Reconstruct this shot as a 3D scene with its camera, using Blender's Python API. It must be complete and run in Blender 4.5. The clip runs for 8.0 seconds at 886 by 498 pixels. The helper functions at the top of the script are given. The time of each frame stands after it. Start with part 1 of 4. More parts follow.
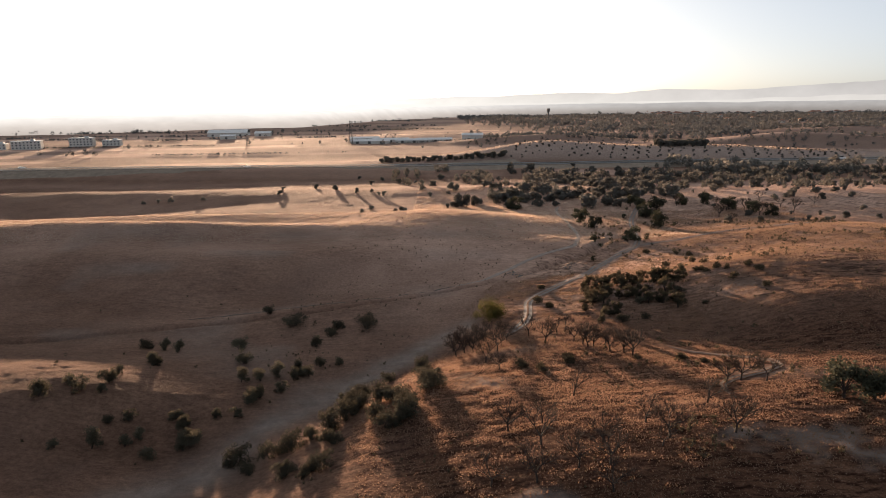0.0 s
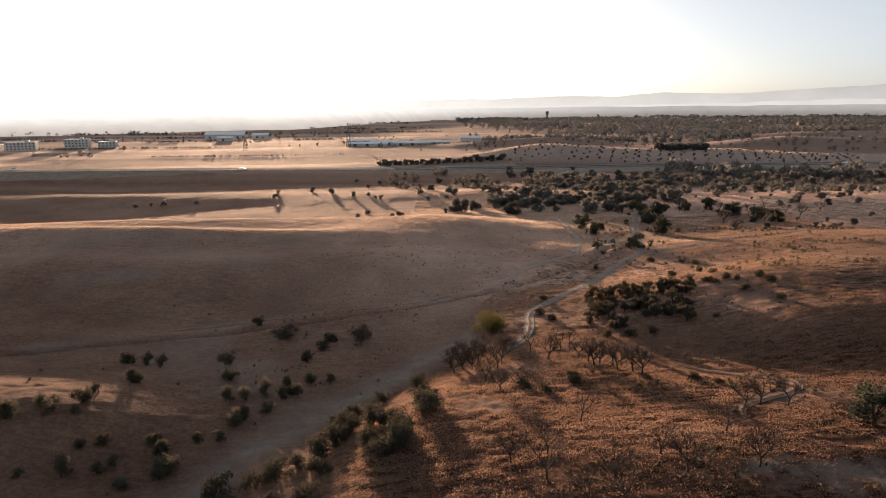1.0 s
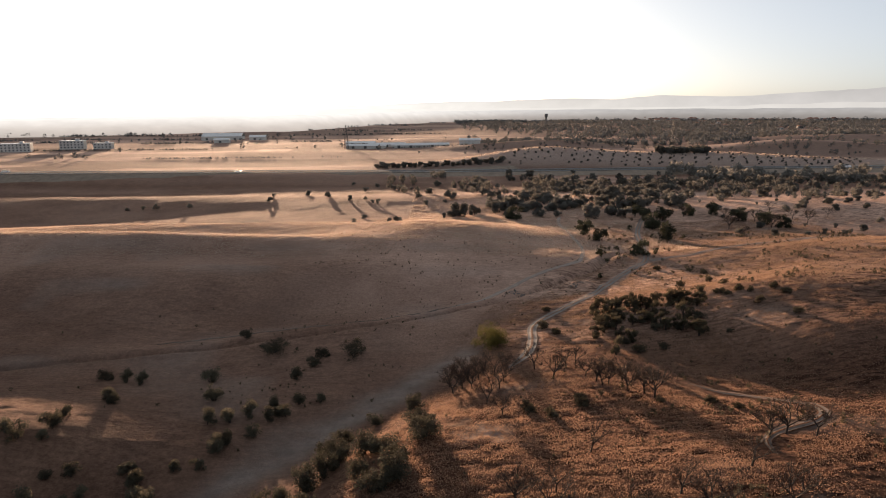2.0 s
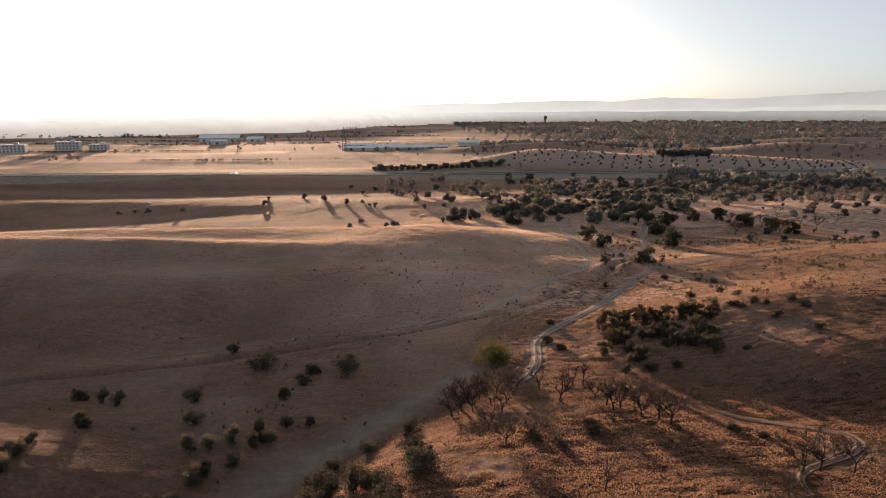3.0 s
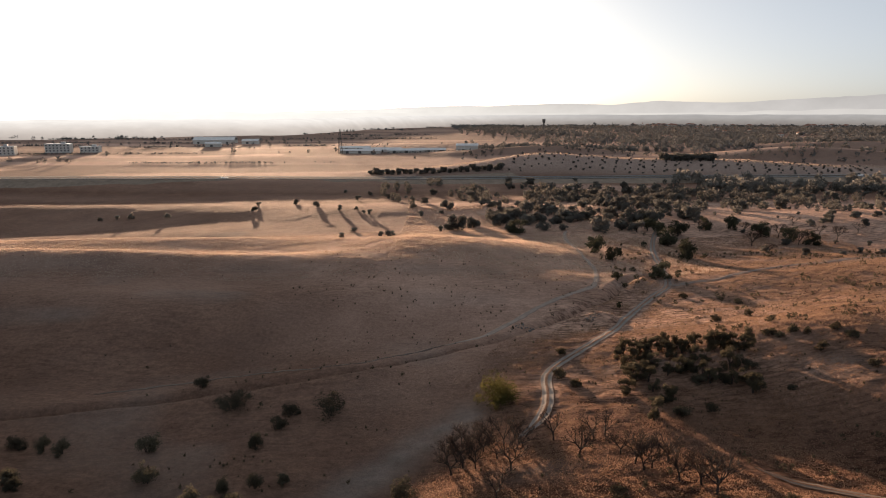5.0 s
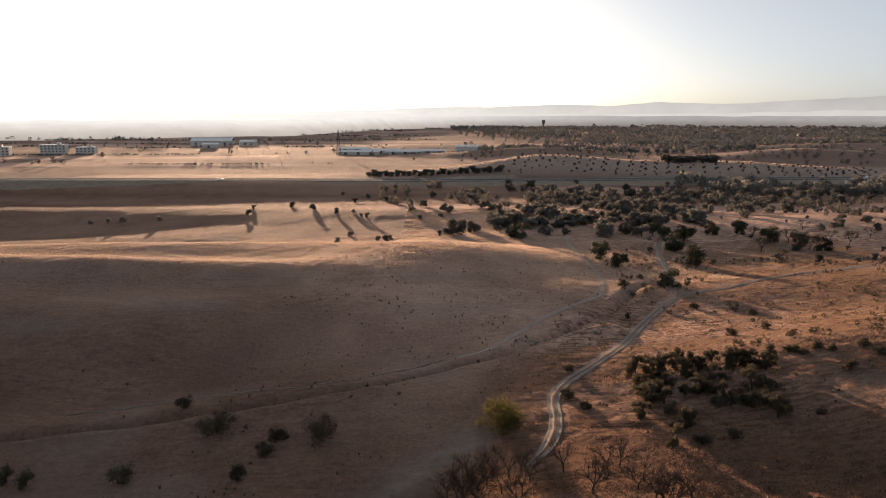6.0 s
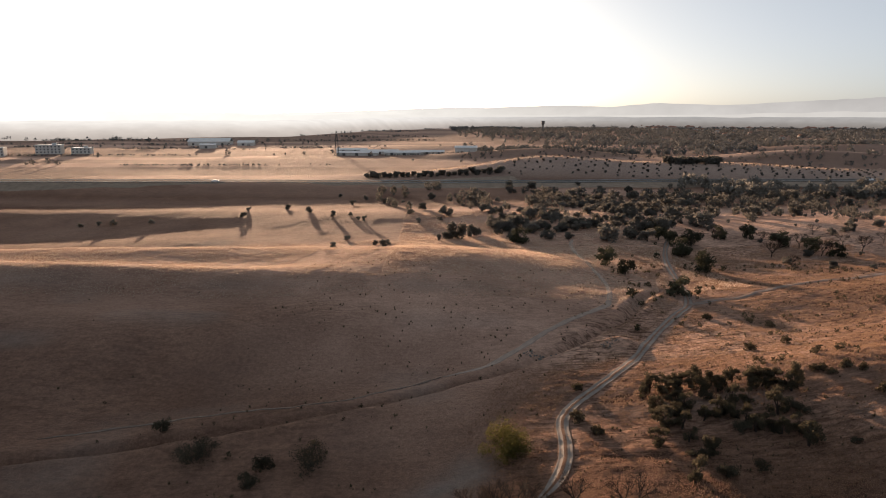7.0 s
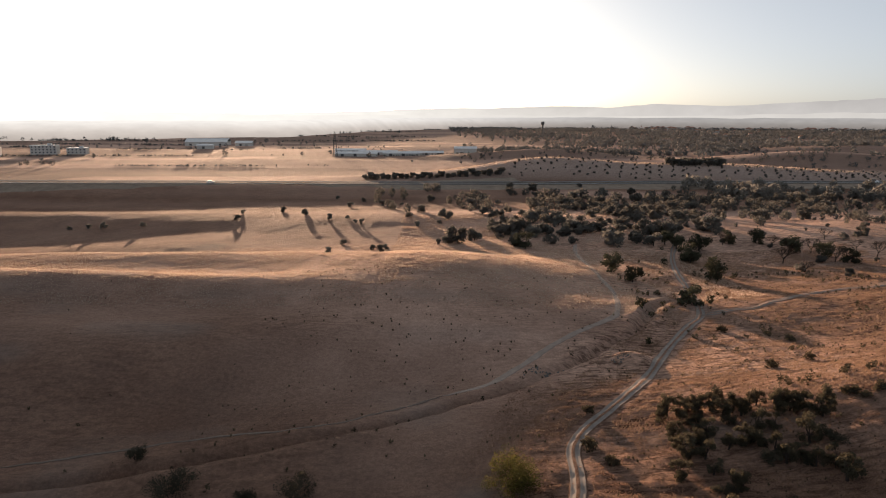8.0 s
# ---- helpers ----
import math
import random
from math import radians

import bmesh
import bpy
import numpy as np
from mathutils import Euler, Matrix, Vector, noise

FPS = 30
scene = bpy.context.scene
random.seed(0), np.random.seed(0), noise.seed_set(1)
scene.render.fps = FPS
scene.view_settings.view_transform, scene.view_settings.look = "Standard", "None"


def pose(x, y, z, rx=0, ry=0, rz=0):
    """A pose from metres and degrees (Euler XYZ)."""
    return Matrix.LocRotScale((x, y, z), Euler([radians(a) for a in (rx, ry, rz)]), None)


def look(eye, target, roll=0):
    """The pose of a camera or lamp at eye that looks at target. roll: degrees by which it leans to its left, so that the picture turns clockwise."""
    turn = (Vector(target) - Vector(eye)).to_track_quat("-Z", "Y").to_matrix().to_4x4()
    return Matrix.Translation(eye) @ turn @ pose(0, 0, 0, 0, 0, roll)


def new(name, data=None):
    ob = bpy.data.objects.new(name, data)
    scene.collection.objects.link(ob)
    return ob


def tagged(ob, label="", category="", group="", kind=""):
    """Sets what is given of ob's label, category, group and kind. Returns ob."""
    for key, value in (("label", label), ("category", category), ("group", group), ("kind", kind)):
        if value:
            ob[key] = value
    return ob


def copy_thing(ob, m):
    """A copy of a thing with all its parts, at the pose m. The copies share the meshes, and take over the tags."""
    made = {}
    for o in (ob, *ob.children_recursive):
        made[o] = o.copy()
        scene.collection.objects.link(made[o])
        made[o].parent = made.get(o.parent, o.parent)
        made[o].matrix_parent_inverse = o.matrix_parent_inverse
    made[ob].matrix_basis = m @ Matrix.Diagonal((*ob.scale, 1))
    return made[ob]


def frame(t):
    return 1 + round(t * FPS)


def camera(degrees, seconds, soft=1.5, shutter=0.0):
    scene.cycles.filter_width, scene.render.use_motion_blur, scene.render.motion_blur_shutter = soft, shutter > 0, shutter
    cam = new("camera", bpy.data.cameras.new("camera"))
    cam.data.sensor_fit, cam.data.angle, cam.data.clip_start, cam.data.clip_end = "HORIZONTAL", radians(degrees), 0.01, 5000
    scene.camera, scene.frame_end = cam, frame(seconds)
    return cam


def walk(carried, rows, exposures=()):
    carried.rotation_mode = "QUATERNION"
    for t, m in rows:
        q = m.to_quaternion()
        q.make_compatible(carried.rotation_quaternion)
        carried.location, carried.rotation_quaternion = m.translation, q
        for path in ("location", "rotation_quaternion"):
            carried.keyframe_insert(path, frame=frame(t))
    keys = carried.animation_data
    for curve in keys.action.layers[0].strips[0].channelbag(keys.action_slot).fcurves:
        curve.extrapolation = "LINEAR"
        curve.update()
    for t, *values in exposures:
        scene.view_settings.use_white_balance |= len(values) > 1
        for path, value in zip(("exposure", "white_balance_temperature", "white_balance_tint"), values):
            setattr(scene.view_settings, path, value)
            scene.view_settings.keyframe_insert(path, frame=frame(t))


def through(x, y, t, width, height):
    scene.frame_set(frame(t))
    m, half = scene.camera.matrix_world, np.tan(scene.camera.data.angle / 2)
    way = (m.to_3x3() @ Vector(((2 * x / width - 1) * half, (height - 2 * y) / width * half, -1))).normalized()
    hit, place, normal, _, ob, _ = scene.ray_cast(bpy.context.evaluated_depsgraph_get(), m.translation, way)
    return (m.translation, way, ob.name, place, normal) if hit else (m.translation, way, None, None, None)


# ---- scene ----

# ---- camera ----
cam = camera(71.0, 8.0, soft=1.0)
PATH = [
    (0.0, 1.174, -1.237, 34.238, -0.27, -13.020, 0.71),
    (0.5, 1.218, 1.428, 34.256, -0.34, -12.905, 0.59),
    (1.0, 1.259, 4.261, 34.271, -0.40, -12.799, 0.49),
    (1.5, 1.296, 7.225, 34.283, -0.46, -12.701, 0.41),
    (3.0, 1.387, 16.615, 34.300, -0.62, -12.452, 0.20),
    (3.5, 1.411, 19.835, 34.300, -0.67, -12.383, 0.14),
    (4.0, 1.431, 23.075, 34.297, -0.72, -12.321, 0.09),
    (4.5, 1.448, 26.323, 34.290, -0.77, -12.265, 0.05),
    (6.0, 1.480, 36.097, 34.252, -0.89, -12.130, -0.06),
    (6.5, 1.484, 39.377, 34.233, -0.93, -12.095, -0.10),
    (7.0, 1.485, 42.686, 34.211, -0.96, -12.065, -0.13),
    (7.5, 1.482, 46.039, 34.186, -1.00, -12.039, -0.17),
    (8.0, 1.476, 49.460, 34.157, -1.03, -12.017, -0.21),
]
walk(cam, [(t, pose(x, y, z, 90 + pitch, roll, yaw)) for t, x, y, z, yaw, pitch, roll in PATH], [(0.0, 1.66), (4.0, 1.52), (8.0, 1.46)])

# ---- daylight: a low sun in hazy air ----
SUN_AZ, SUN_EL = -16.2, 3.4     # degrees right of +y, degrees up
world = bpy.data.worlds.new("world")
scene.world = world
world.use_nodes = True
wn = world.node_tree
sky = wn.nodes.new("ShaderNodeTexSky")
sky.sky_type, sky.sun_disc = "NISHITA", False
sky.sun_elevation, sky.sun_rotation = radians(SUN_EL), radians(SUN_AZ)
sky.altitude, sky.air_density, sky.dust_density, sky.ozone_density = 200, 0.36, 2.4, 0.8
wn.nodes["Background"].inputs[1].default_value = 0.046
muted = wn.nodes.new("ShaderNodeHueSaturation")
muted.inputs["Saturation"].default_value = 0.8
wn.links.new(sky.outputs[0], muted.inputs["Color"])
wn.links.new(muted.outputs[0], wn.nodes["Background"].inputs[0])
veil = wn.nodes.new("ShaderNodeBackground")      # even white haze over the whole sky
veil.inputs[0].default_value, veil.inputs[1].default_value = (0.865, 0.92, 0.965, 1), 0.123
both = wn.nodes.new("ShaderNodeAddShader")
wn.links.new(wn.nodes["Background"].outputs[0], both.inputs[0])
wn.links.new(veil.outputs[0], both.inputs[1])
wn.links.new(both.outputs[0], wn.nodes["World Output"].inputs["Surface"])
sun = new("sun", bpy.data.lights.new("sun", "SUN"))
sun.data.energy, sun.data.angle, sun.data.color = 5.0, radians(0.9), (1.0, 0.65, 0.42)
_a, _e = radians(SUN_AZ), radians(SUN_EL)
sun.matrix_world = look((900 * math.sin(_a) * math.cos(_e), 900 * math.cos(_a) * math.cos(_e), 900 * math.sin(_e)), (0, 0, 0))

# ---- terrain ----
# hills and hollows: x, y, half length, half width, turn, height
NEAR_HILLS = [
    (20, 50, 30, 26, 0, 2.9),
    (45, 64, 22, 18, 0, 1.6),
    (-55, 74, 20, 14, 0, 1.2),
    (-36, 88, 15, 9, 0, -1.3),
    (-14, 76, 9, 8, 45, -1.1),
    (66, 118, 26, 20, 20, 3.6),
    (95, 130, 40, 30, 10, 2.5),
    (115, 165, 40, 26, 0, 3.6),
    (-5, 90, 26, 10, 40, -2.2),
    (-30, 104, 34, 10, 20, -3),
    (20, 118, 26, 9, 50, -0.7),
    (-70, 104, 34, 12, 15, -3.1),
    (40, 152, 26, 10, 45, -1.2),
    (58, 186, 26, 14, 30, -1.5),
    (-60, 196, 60, 20, 2, 0.8),
    (-130, 190, 60, 20, 0, 3.3),
    (0, 196, 34, 20, 5, 4.9),
    (70, 150, 26, 16, 30, -1.2),
    (2, 165, 34, 13, 8, 1.8),
    (-55, 165, 40, 12, 0, -1.1),
    (22, 128, 9, 14, -38, 0.85),
    (30, 145, 7, 9, -35, 0.5),
    (12, 112, 8, 9, -30, 0.98),
    (25, 165, 16, 12, 30, 0.66),
    (-25, 120, 30, 12, 10, -0.34),
]
LEFT_HILLS = [
    (-40, 130, 60, 12, 12, -4.2),
    (44, 92, 20, 14, 20, 0.6),
    (46, 118, 14, 7, 10, -0.5),
    (42, 97, 12, 13, 10, -2.3),
    (49, 86, 10, 8, 0, -0.9),
    (68, 98, 26, 10, 0, 2.2),
    (62, 79, 26, 8, 0, 0.1),
    (18, 172, 22, 12, 10, -0.5),
    (-20, 74, 20, 9, 50, 0.4),
    (-14, 86, 14, 8, 45, -1.3),
    (-180, 270, 105, 30, 0, -5.3),
    (-110, 238, 70, 14, 0, -2.4),
    (-30, 240, 60, 16, 0, 0.2),
    (-170, 319, 130, 12, -2, 0.7),
    (-60, 300, 60, 20, -5, 0.8),
    (30, 298, 60, 22, 0, 2.5),
    (150, 262, 70, 35, 0, 2.8),
    (90, 225, 40, 22, 0, -2.1),
    (-25, 60, 18, 14, 45, -3.8),
    (5, 72, 14, 12, 0, 0.6),
]
SIDE_HILLS = [
    (-120, 140, 60, 18, 0, -2.4),
    (-80, 176, 80, 12, 0, 5.2),
    (-10, 176, 40, 14, 0, -0.54),
    (-80, 152, 80, 12, 0, 3.5),
    (-80, 215, 90, 14, 0, 2.5),
    (0, 0, 80, 34, 0, -3.8),
    (20, 26, 70, 16, 0, -1.8),
    (-15, 98, 30, 9, 35, -1.8),
    (-50, 92, 22, 10, 10, 0.3),
    (-40, 68, 16, 10, 20, -3.4),
    (150, 95, 70, 50, 0, 7.7),
    (-140, 50, 70, 45, 0, 4.9),
    (85, 25, 50, 40, 0, 5.8),
    (210, 240, 60, 40, 0, 4.7),
    (260, 415, 260, 40, 3, -2.2),
    (-240, 360, 260, 34, 3, -2.4),
]
FAR_HILLS = [
    (50, 121, 14, 7, 10, 1.1),
    (74, 90, 24, 8, 0, 0.6),
    (66, 104, 24, 10, 0, -0.45),
    (82, 515, 58, 40, 4, 11.5),
    (205, 520, 115, 42, 4, 9.4),
    (0, 490, 60, 24, 0, 3.6),
    (-280, 405, 290, 22, 5, 5.4),
    (365, 640, 120, 50, -4, 13.5),
    (120, 720, 95, 38, 0, 10.5),
    (520, 800, 150, 45, 4, 9.0),
    (60, 900, 140, 70, 0, 4.0),
    (620, 900, 330, 100, 8, 6.0),
    (-120, 660, 260, 60, 5, 2.0),
    (-500, 820, 500, 110, 0, 2.0),
    (500, 1700, 900, 420, 0, 2.0),
    (-600, 1900, 700, 500, 0, 4.0),
]


def vnoise(x, y, seed=0):
    """Smooth lattice noise, -1 to 1."""
    x, y = np.asarray(x, float), np.asarray(y, float)
    i, j = np.floor(x), np.floor(y)
    u, v = x - i, y - j
    u, v = u * u * (3 - 2 * u), v * v * (3 - 2 * v)

    def h(a, b):
        s = np.sin(a * 127.1 + b * 311.7 + seed * 74.7) * 43758.5453
        return s - np.floor(s)
    n = (h(i, j) * (1 - u) + h(i + 1, j) * u) * (1 - v) + (h(i, j + 1) * (1 - u) + h(i + 1, j + 1) * u) * v
    return n * 2 - 1


def along(points, x, y):
    """Distance from places to a polyline."""
    best = np.full(np.shape(x), 1e9)
    for (ax, ay), (bx, by) in zip(points, points[1:]):
        dx, dy = bx - ax, by - ay
        k = np.clip(((x - ax) * dx + (y - ay) * dy) / (dx * dx + dy * dy), 0, 1)
        best = np.minimum(best, np.hypot(x - ax - k * dx, y - ay - k * dy))
    return best


DITCH = [(-115, 90), (-77.5, 102), (-61, 109), (-40, 114), (-20, 119), (-1.6, 126), (12.3, 134), (25.5, 144.5), (38, 157), (43, 165), (52, 178)]
STREAM_BED = [(-60, 30), (-44, 42), (-30, 57.6), (-27.5, 63.3), (-23, 70), (-19.4, 76.7), (-14.3, 83.7), (-8.3, 91.3), (-1.2, 99.5), (5.5, 106.5)]


def land(x, y):
    """Height of the ground."""
    x, y = np.asarray(x, float), np.asarray(y, float)
    z = -10.0 + 8.0 / (1 + np.exp((y - 250) / 90.0)) 
    for hx, hy, a, b, r, h in NEAR_HILLS + LEFT_HILLS + SIDE_HILLS + FAR_HILLS:
        c, s = math.cos(radians(r)), math.sin(radians(r))
        dx, dy = x - hx, y - hy
        z = z + h * np.exp(-((dx * c + dy * s) / a) ** 2 - ((dy * c - dx * s) / b) ** 2)
    wild = np.clip((y - 300) / 600, 0, 1)
    z = z + 0.28 * vnoise(x / 19, y / 15, 1) + 0.08 * vnoise(x / 6.3, y / 5.1, 2) + wild * 1.5 * vnoise(x / 90, y / 60, 5)
    d = along(DITCH, x + 0.8 * vnoise(x / 5, y / 5, 8), y)
    z = z - (1.2 + 0.8 * vnoise(x / 9, y / 9, 21)) * np.exp(-(d / 0.85) ** 2) + (0.22 + 0.22 * vnoise(x / 6, y / 6, 27)) * np.exp(-((d - 2.3) / 0.9) ** 2)
    z = z + 1.6 * np.exp(-((x - 33.8) / 3.2) ** 2 - ((y - 143.6) / 2.2) ** 2)    # heap beside the track
    return z


def fine(x, y):
    """Height with the small lumps of tussocks and clods."""
    z = land(x, y)
    near = np.clip(1.7 - y / 230, 0, 1)
    smooth = 1 - 0.8 * np.exp(-(along(STREAM_BED, x, y) / 4.5) ** 2)
    return z + near * smooth * (0.09 * vnoise(x / 2.3, y / 1.5, 3) + 0.13 * vnoise(x / 1.25, y / 0.8, 4) * (0.6 + 0.6 * vnoise(x / 7, y / 6, 22))
                                + 0.07 * vnoise(x / 2.6 + 0.3 * y, y / 0.95, 23) * np.clip(0.5 + 0.9 * vnoise(x / 11, y / 9, 24), 0, 1) * np.clip((x + 10) / 20, 0.25, 1))


def z_at(x, y):
    return float(land(np.array([x]), np.array([y]))[0])
# ---- terrain end ----

# ---- materials ----
def material(name, rough=0.9, spec=0.3):
    m = bpy.data.materials.new(name)
    m.use_nodes = True
    b = m.node_tree.nodes["Principled BSDF"]
    b.inputs["Roughness"].default_value = rough
    b.inputs["Specular IOR Level"].default_value = spec
    return m, m.node_tree, b


def node(tree, kind, **values):
    n = tree.nodes.new(kind)
    for key, value in values.items():
        if key in n.inputs:
            n.inputs[key].default_value = value
    return n


def noise_of(tree, scale, detail=4.0, rough=0.6):
    t = tree.nodes.new("ShaderNodeTexCoord")
    n = node(tree, "ShaderNodeTexNoise", Scale=scale, Detail=detail, Roughness=rough)
    tree.links.new(t.outputs["Object"], n.inputs["Vector"])
    return n.outputs["Fac"]


def ramp(tree, fac, *stops):
    r = tree.nodes.new("ShaderNodeValToRGB")
    e = r.color_ramp.elements
    while len(e) < len(stops):
        e.new(0.5)
    for el, (p, c) in zip(e, stops):
        el.position, el.color = p, (*c, 1)
    tree.links.new(fac, r.inputs["Fac"])
    return r.outputs["Color"]


def mix(tree, fac, a, b, blend="MIX"):
    n = tree.nodes.new("ShaderNodeMix")
    n.data_type, n.blend_type = "RGBA", blend
    if isinstance(fac, float):
        n.inputs[0].default_value = fac
    else:
        tree.links.new(fac, n.inputs[0])
    for socket, v in ((n.inputs[6], a), (n.inputs[7], b)):
        if isinstance(v, tuple):
            socket.default_value = (*v, 1)
        else:
            tree.links.new(v, socket)
    return n.outputs[2]


def bump(tree, b, height, strength, distance):
    n = node(tree, "ShaderNodeBump", Strength=strength, Distance=distance)
    tree.links.new(height, n.inputs["Height"])
    tree.links.new(n.outputs["Normal"], b.inputs["Normal"])


def plain(name, dark, light, scale=3.0, rough=0.85, spec=0.3, metal=0.0):
    m, t, b = material(name, rough, spec)
    c = ramp(t, noise_of(t, scale), (0.3, dark), (0.7, light))
    t.links.new(c, b.inputs["Base Color"])
    b.inputs["Metallic"].default_value = metal
    bump(t, b, noise_of(t, scale * 6), 0.3, 0.03)
    return m


def ground_material():
    m, t, b = material("dry_grassland", 1.0, 0.35)
    straw = ramp(t, noise_of(t, 0.09, 6, 0.65), (0.3, (0.105, 0.055, 0.039)), (0.55, (0.168, 0.088, 0.057)), (0.75, (0.23, 0.132, 0.087)))
    tuft = ramp(t, noise_of(t, 1.6, 5, 0.7), (0.36, (0.36, 0.335, 0.33)), (0.6, (1, 1, 1)))
    blade = ramp(t, noise_of(t, 5.5, 6, 0.75), (0.38, (0.58, 0.55, 0.53)), (0.62, (1.22, 1.22, 1.22)))
    tuft = mix(t, 0.85, tuft, blade, "MULTIPLY")
    c = mix(t, 0.75, straw, tuft, "MULTIPLY")
    soil = ramp(t, noise_of(t, 0.5, 6, 0.7), (0.3, (0.19, 0.157, 0.138)), (0.7, (0.34, 0.283, 0.25)))
    # mask of stubble fields, plus slopes paled for glare and haze
    field = t.nodes.new("ShaderNodeAttribute")
    field.attribute_name = "stubble_glare"
    pale = ramp(t, noise_of(t, 0.03, 6, 0.7), (0.3, (0.475, 0.307, 0.236)), (0.7, (0.645, 0.437, 0.337)))
    c = mix(t, field.outputs["Fac"], c, mix(t, 0.33, pale, tuft, "MULTIPLY"))
    at = t.nodes.new("ShaderNodeAttribute")
    at.attribute_name = "bare"
    # terracettes and rows of tussocks across the slopes; dark bands paint their shadows too
    tc = t.nodes.new("ShaderNodeTexCoord")
    mp = t.nodes.new("ShaderNodeMapping")
    mp.inputs["Scale"].default_value, mp.inputs["Rotation"].default_value = (0.42, 1.5, 0.5), (0, 0, radians(-12))
    t.links.new(tc.outputs["Object"], mp.inputs["Vector"])
    sn = node(t, "ShaderNodeTexNoise", Scale=0.9, Detail=5.0, Roughness=0.68, Distortion=0.6)
    t.links.new(mp.outputs["Vector"], sn.inputs["Vector"])
    rows = ramp(t, sn.outputs["Fac"], (0.41, (0.36, 0.325, 0.315)), (0.50, (1.05, 1.04, 1.03)), (0.64, (1.5, 1.45, 1.39)))
    tus = t.nodes.new("ShaderNodeAttribute")
    tus.attribute_name = "tussock"
    c = mix(t, tus.outputs["Fac"], c, mix(t, 1.0, c, rows, "MULTIPLY"))
    c = mix(t, at.outputs["Fac"], c, soil)
    t.links.new(c, b.inputs["Base Color"])
    gloss = node(t, "ShaderNodeMapRange")
    gloss.inputs["To Min"].default_value, gloss.inputs["To Max"].default_value = 0.05, 0.05
    t.links.new(field.outputs["Fac"], gloss.inputs["Value"])
    t.links.new(gloss.outputs["Result"], b.inputs["Specular IOR Level"])
    bump(t, b, noise_of(t, 2.0, 10, 0.78), 1.0, 0.9)
    return m


GRASSLAND = ground_material()
DIRT = plain("track_dirt", (0.135, 0.112, 0.098), (0.225, 0.19, 0.165), 0.8)
FAINT_DIRT = plain("faint_track_dirt", (0.085, 0.061, 0.049), (0.135, 0.1, 0.08), 1.2)
ASPHALT = plain("asphalt", (0.06, 0.055, 0.052), (0.085, 0.079, 0.075), 0.4, 1.0, 0.1)
PALE_DIRT = plain("pale_slope_dirt", (0.2, 0.152, 0.124), (0.28, 0.218, 0.18), 0.8)


# ---- mesh helpers ----
def mesh_of(name, verts, faces, mat=None, smooth=False):
    me = bpy.data.meshes.new(name)
    me.from_pydata([tuple(v) for v in verts], [], [tuple(f) for f in faces])
    if mat:
        me.materials.append(mat)
    if smooth:
        me.shade_smooth()
    me.update()
    return me


def grid_mesh(name, X, Y, Z, mat):
    """A sheet over a lattice of places (rows by columns)."""
    rows, cols = X.shape
    me = bpy.data.meshes.new(name)
    idx = np.arange(rows * cols).reshape(rows, cols)
    quads = np.stack([idx[:-1, :-1], idx[:-1, 1:], idx[1:, 1:], idx[1:, :-1]], -1).reshape(-1)
    n = len(quads) // 4
    me.vertices.add(rows * cols)
    me.vertices.foreach_set("co", np.stack([X, Y, Z], -1).reshape(-1))
    me.loops.add(len(quads))
    me.loops.foreach_set("vertex_index", quads.astype(np.int32))
    me.polygons.add(n)
    me.polygons.foreach_set("loop_start", np.arange(0, 4 * n, 4, dtype=np.int32))
    me.update(calc_edges=True)
    me.materials.append(mat)
    me.shade_smooth()
    return me


def spread(fine_lo, fine_hi, step, lo, hi, grow=1.11):
    """Even steps between two marks, growing ones outside them."""
    mid = list(np.arange(fine_lo, fine_hi + step, step))
    s, up = step, []
    v = mid[-1]
    while v < hi:
        s *= grow
        v += s
        up.append(v)
    s, down = step, []
    v = mid[0]
    while v > lo:
        s *= grow
        v -= s
        down.append(v)
    return np.array(down[::-1] + mid + up)


# ---- ground ----
gx = spread(-110, 125, 0.6, -5200, 5200, 1.06)
gy = spread(36, 215, 0.42, -900, 5200, 1.035)
GX, GY = np.meshgrid(gx, gy)
ground_mesh = grid_mesh("ground", GX, GY, fine(GX, GY), GRASSLAND)
bare = np.exp(-(along(STREAM_BED, GX + 2 * vnoise(GX / 7, GY / 7, 11), GY) / 3.4) ** 2) * (0.78 + 0.22 * vnoise(GX / 2.5, GY / 2.0, 17))
for px, py, pa, pb in ((38, 54.5, 5.5, 2.2), (44, 51, 4, 1.8), (7, 74, 3.2, 3.0), (9, 48, 3, 1.5), (31, 56, 2.5, 1.2), (110, 183, 13, 4)):
    bare += 0.9 * np.clip(1.3 * np.exp(-((GX - px) / pa) ** 2 - ((GY - py) / pb) ** 2) + 0.5 * vnoise(GX / 1.3, GY / 1.1, 19) - 0.25, 0, 1) * (np.hypot((GX - px) / pa, (GY - py) / pb) < 1.8)
bare += 0.8 * np.clip(vnoise(GX / 14, GY / 9, 12) - 0.45, 0, 1) * (GY < 260)
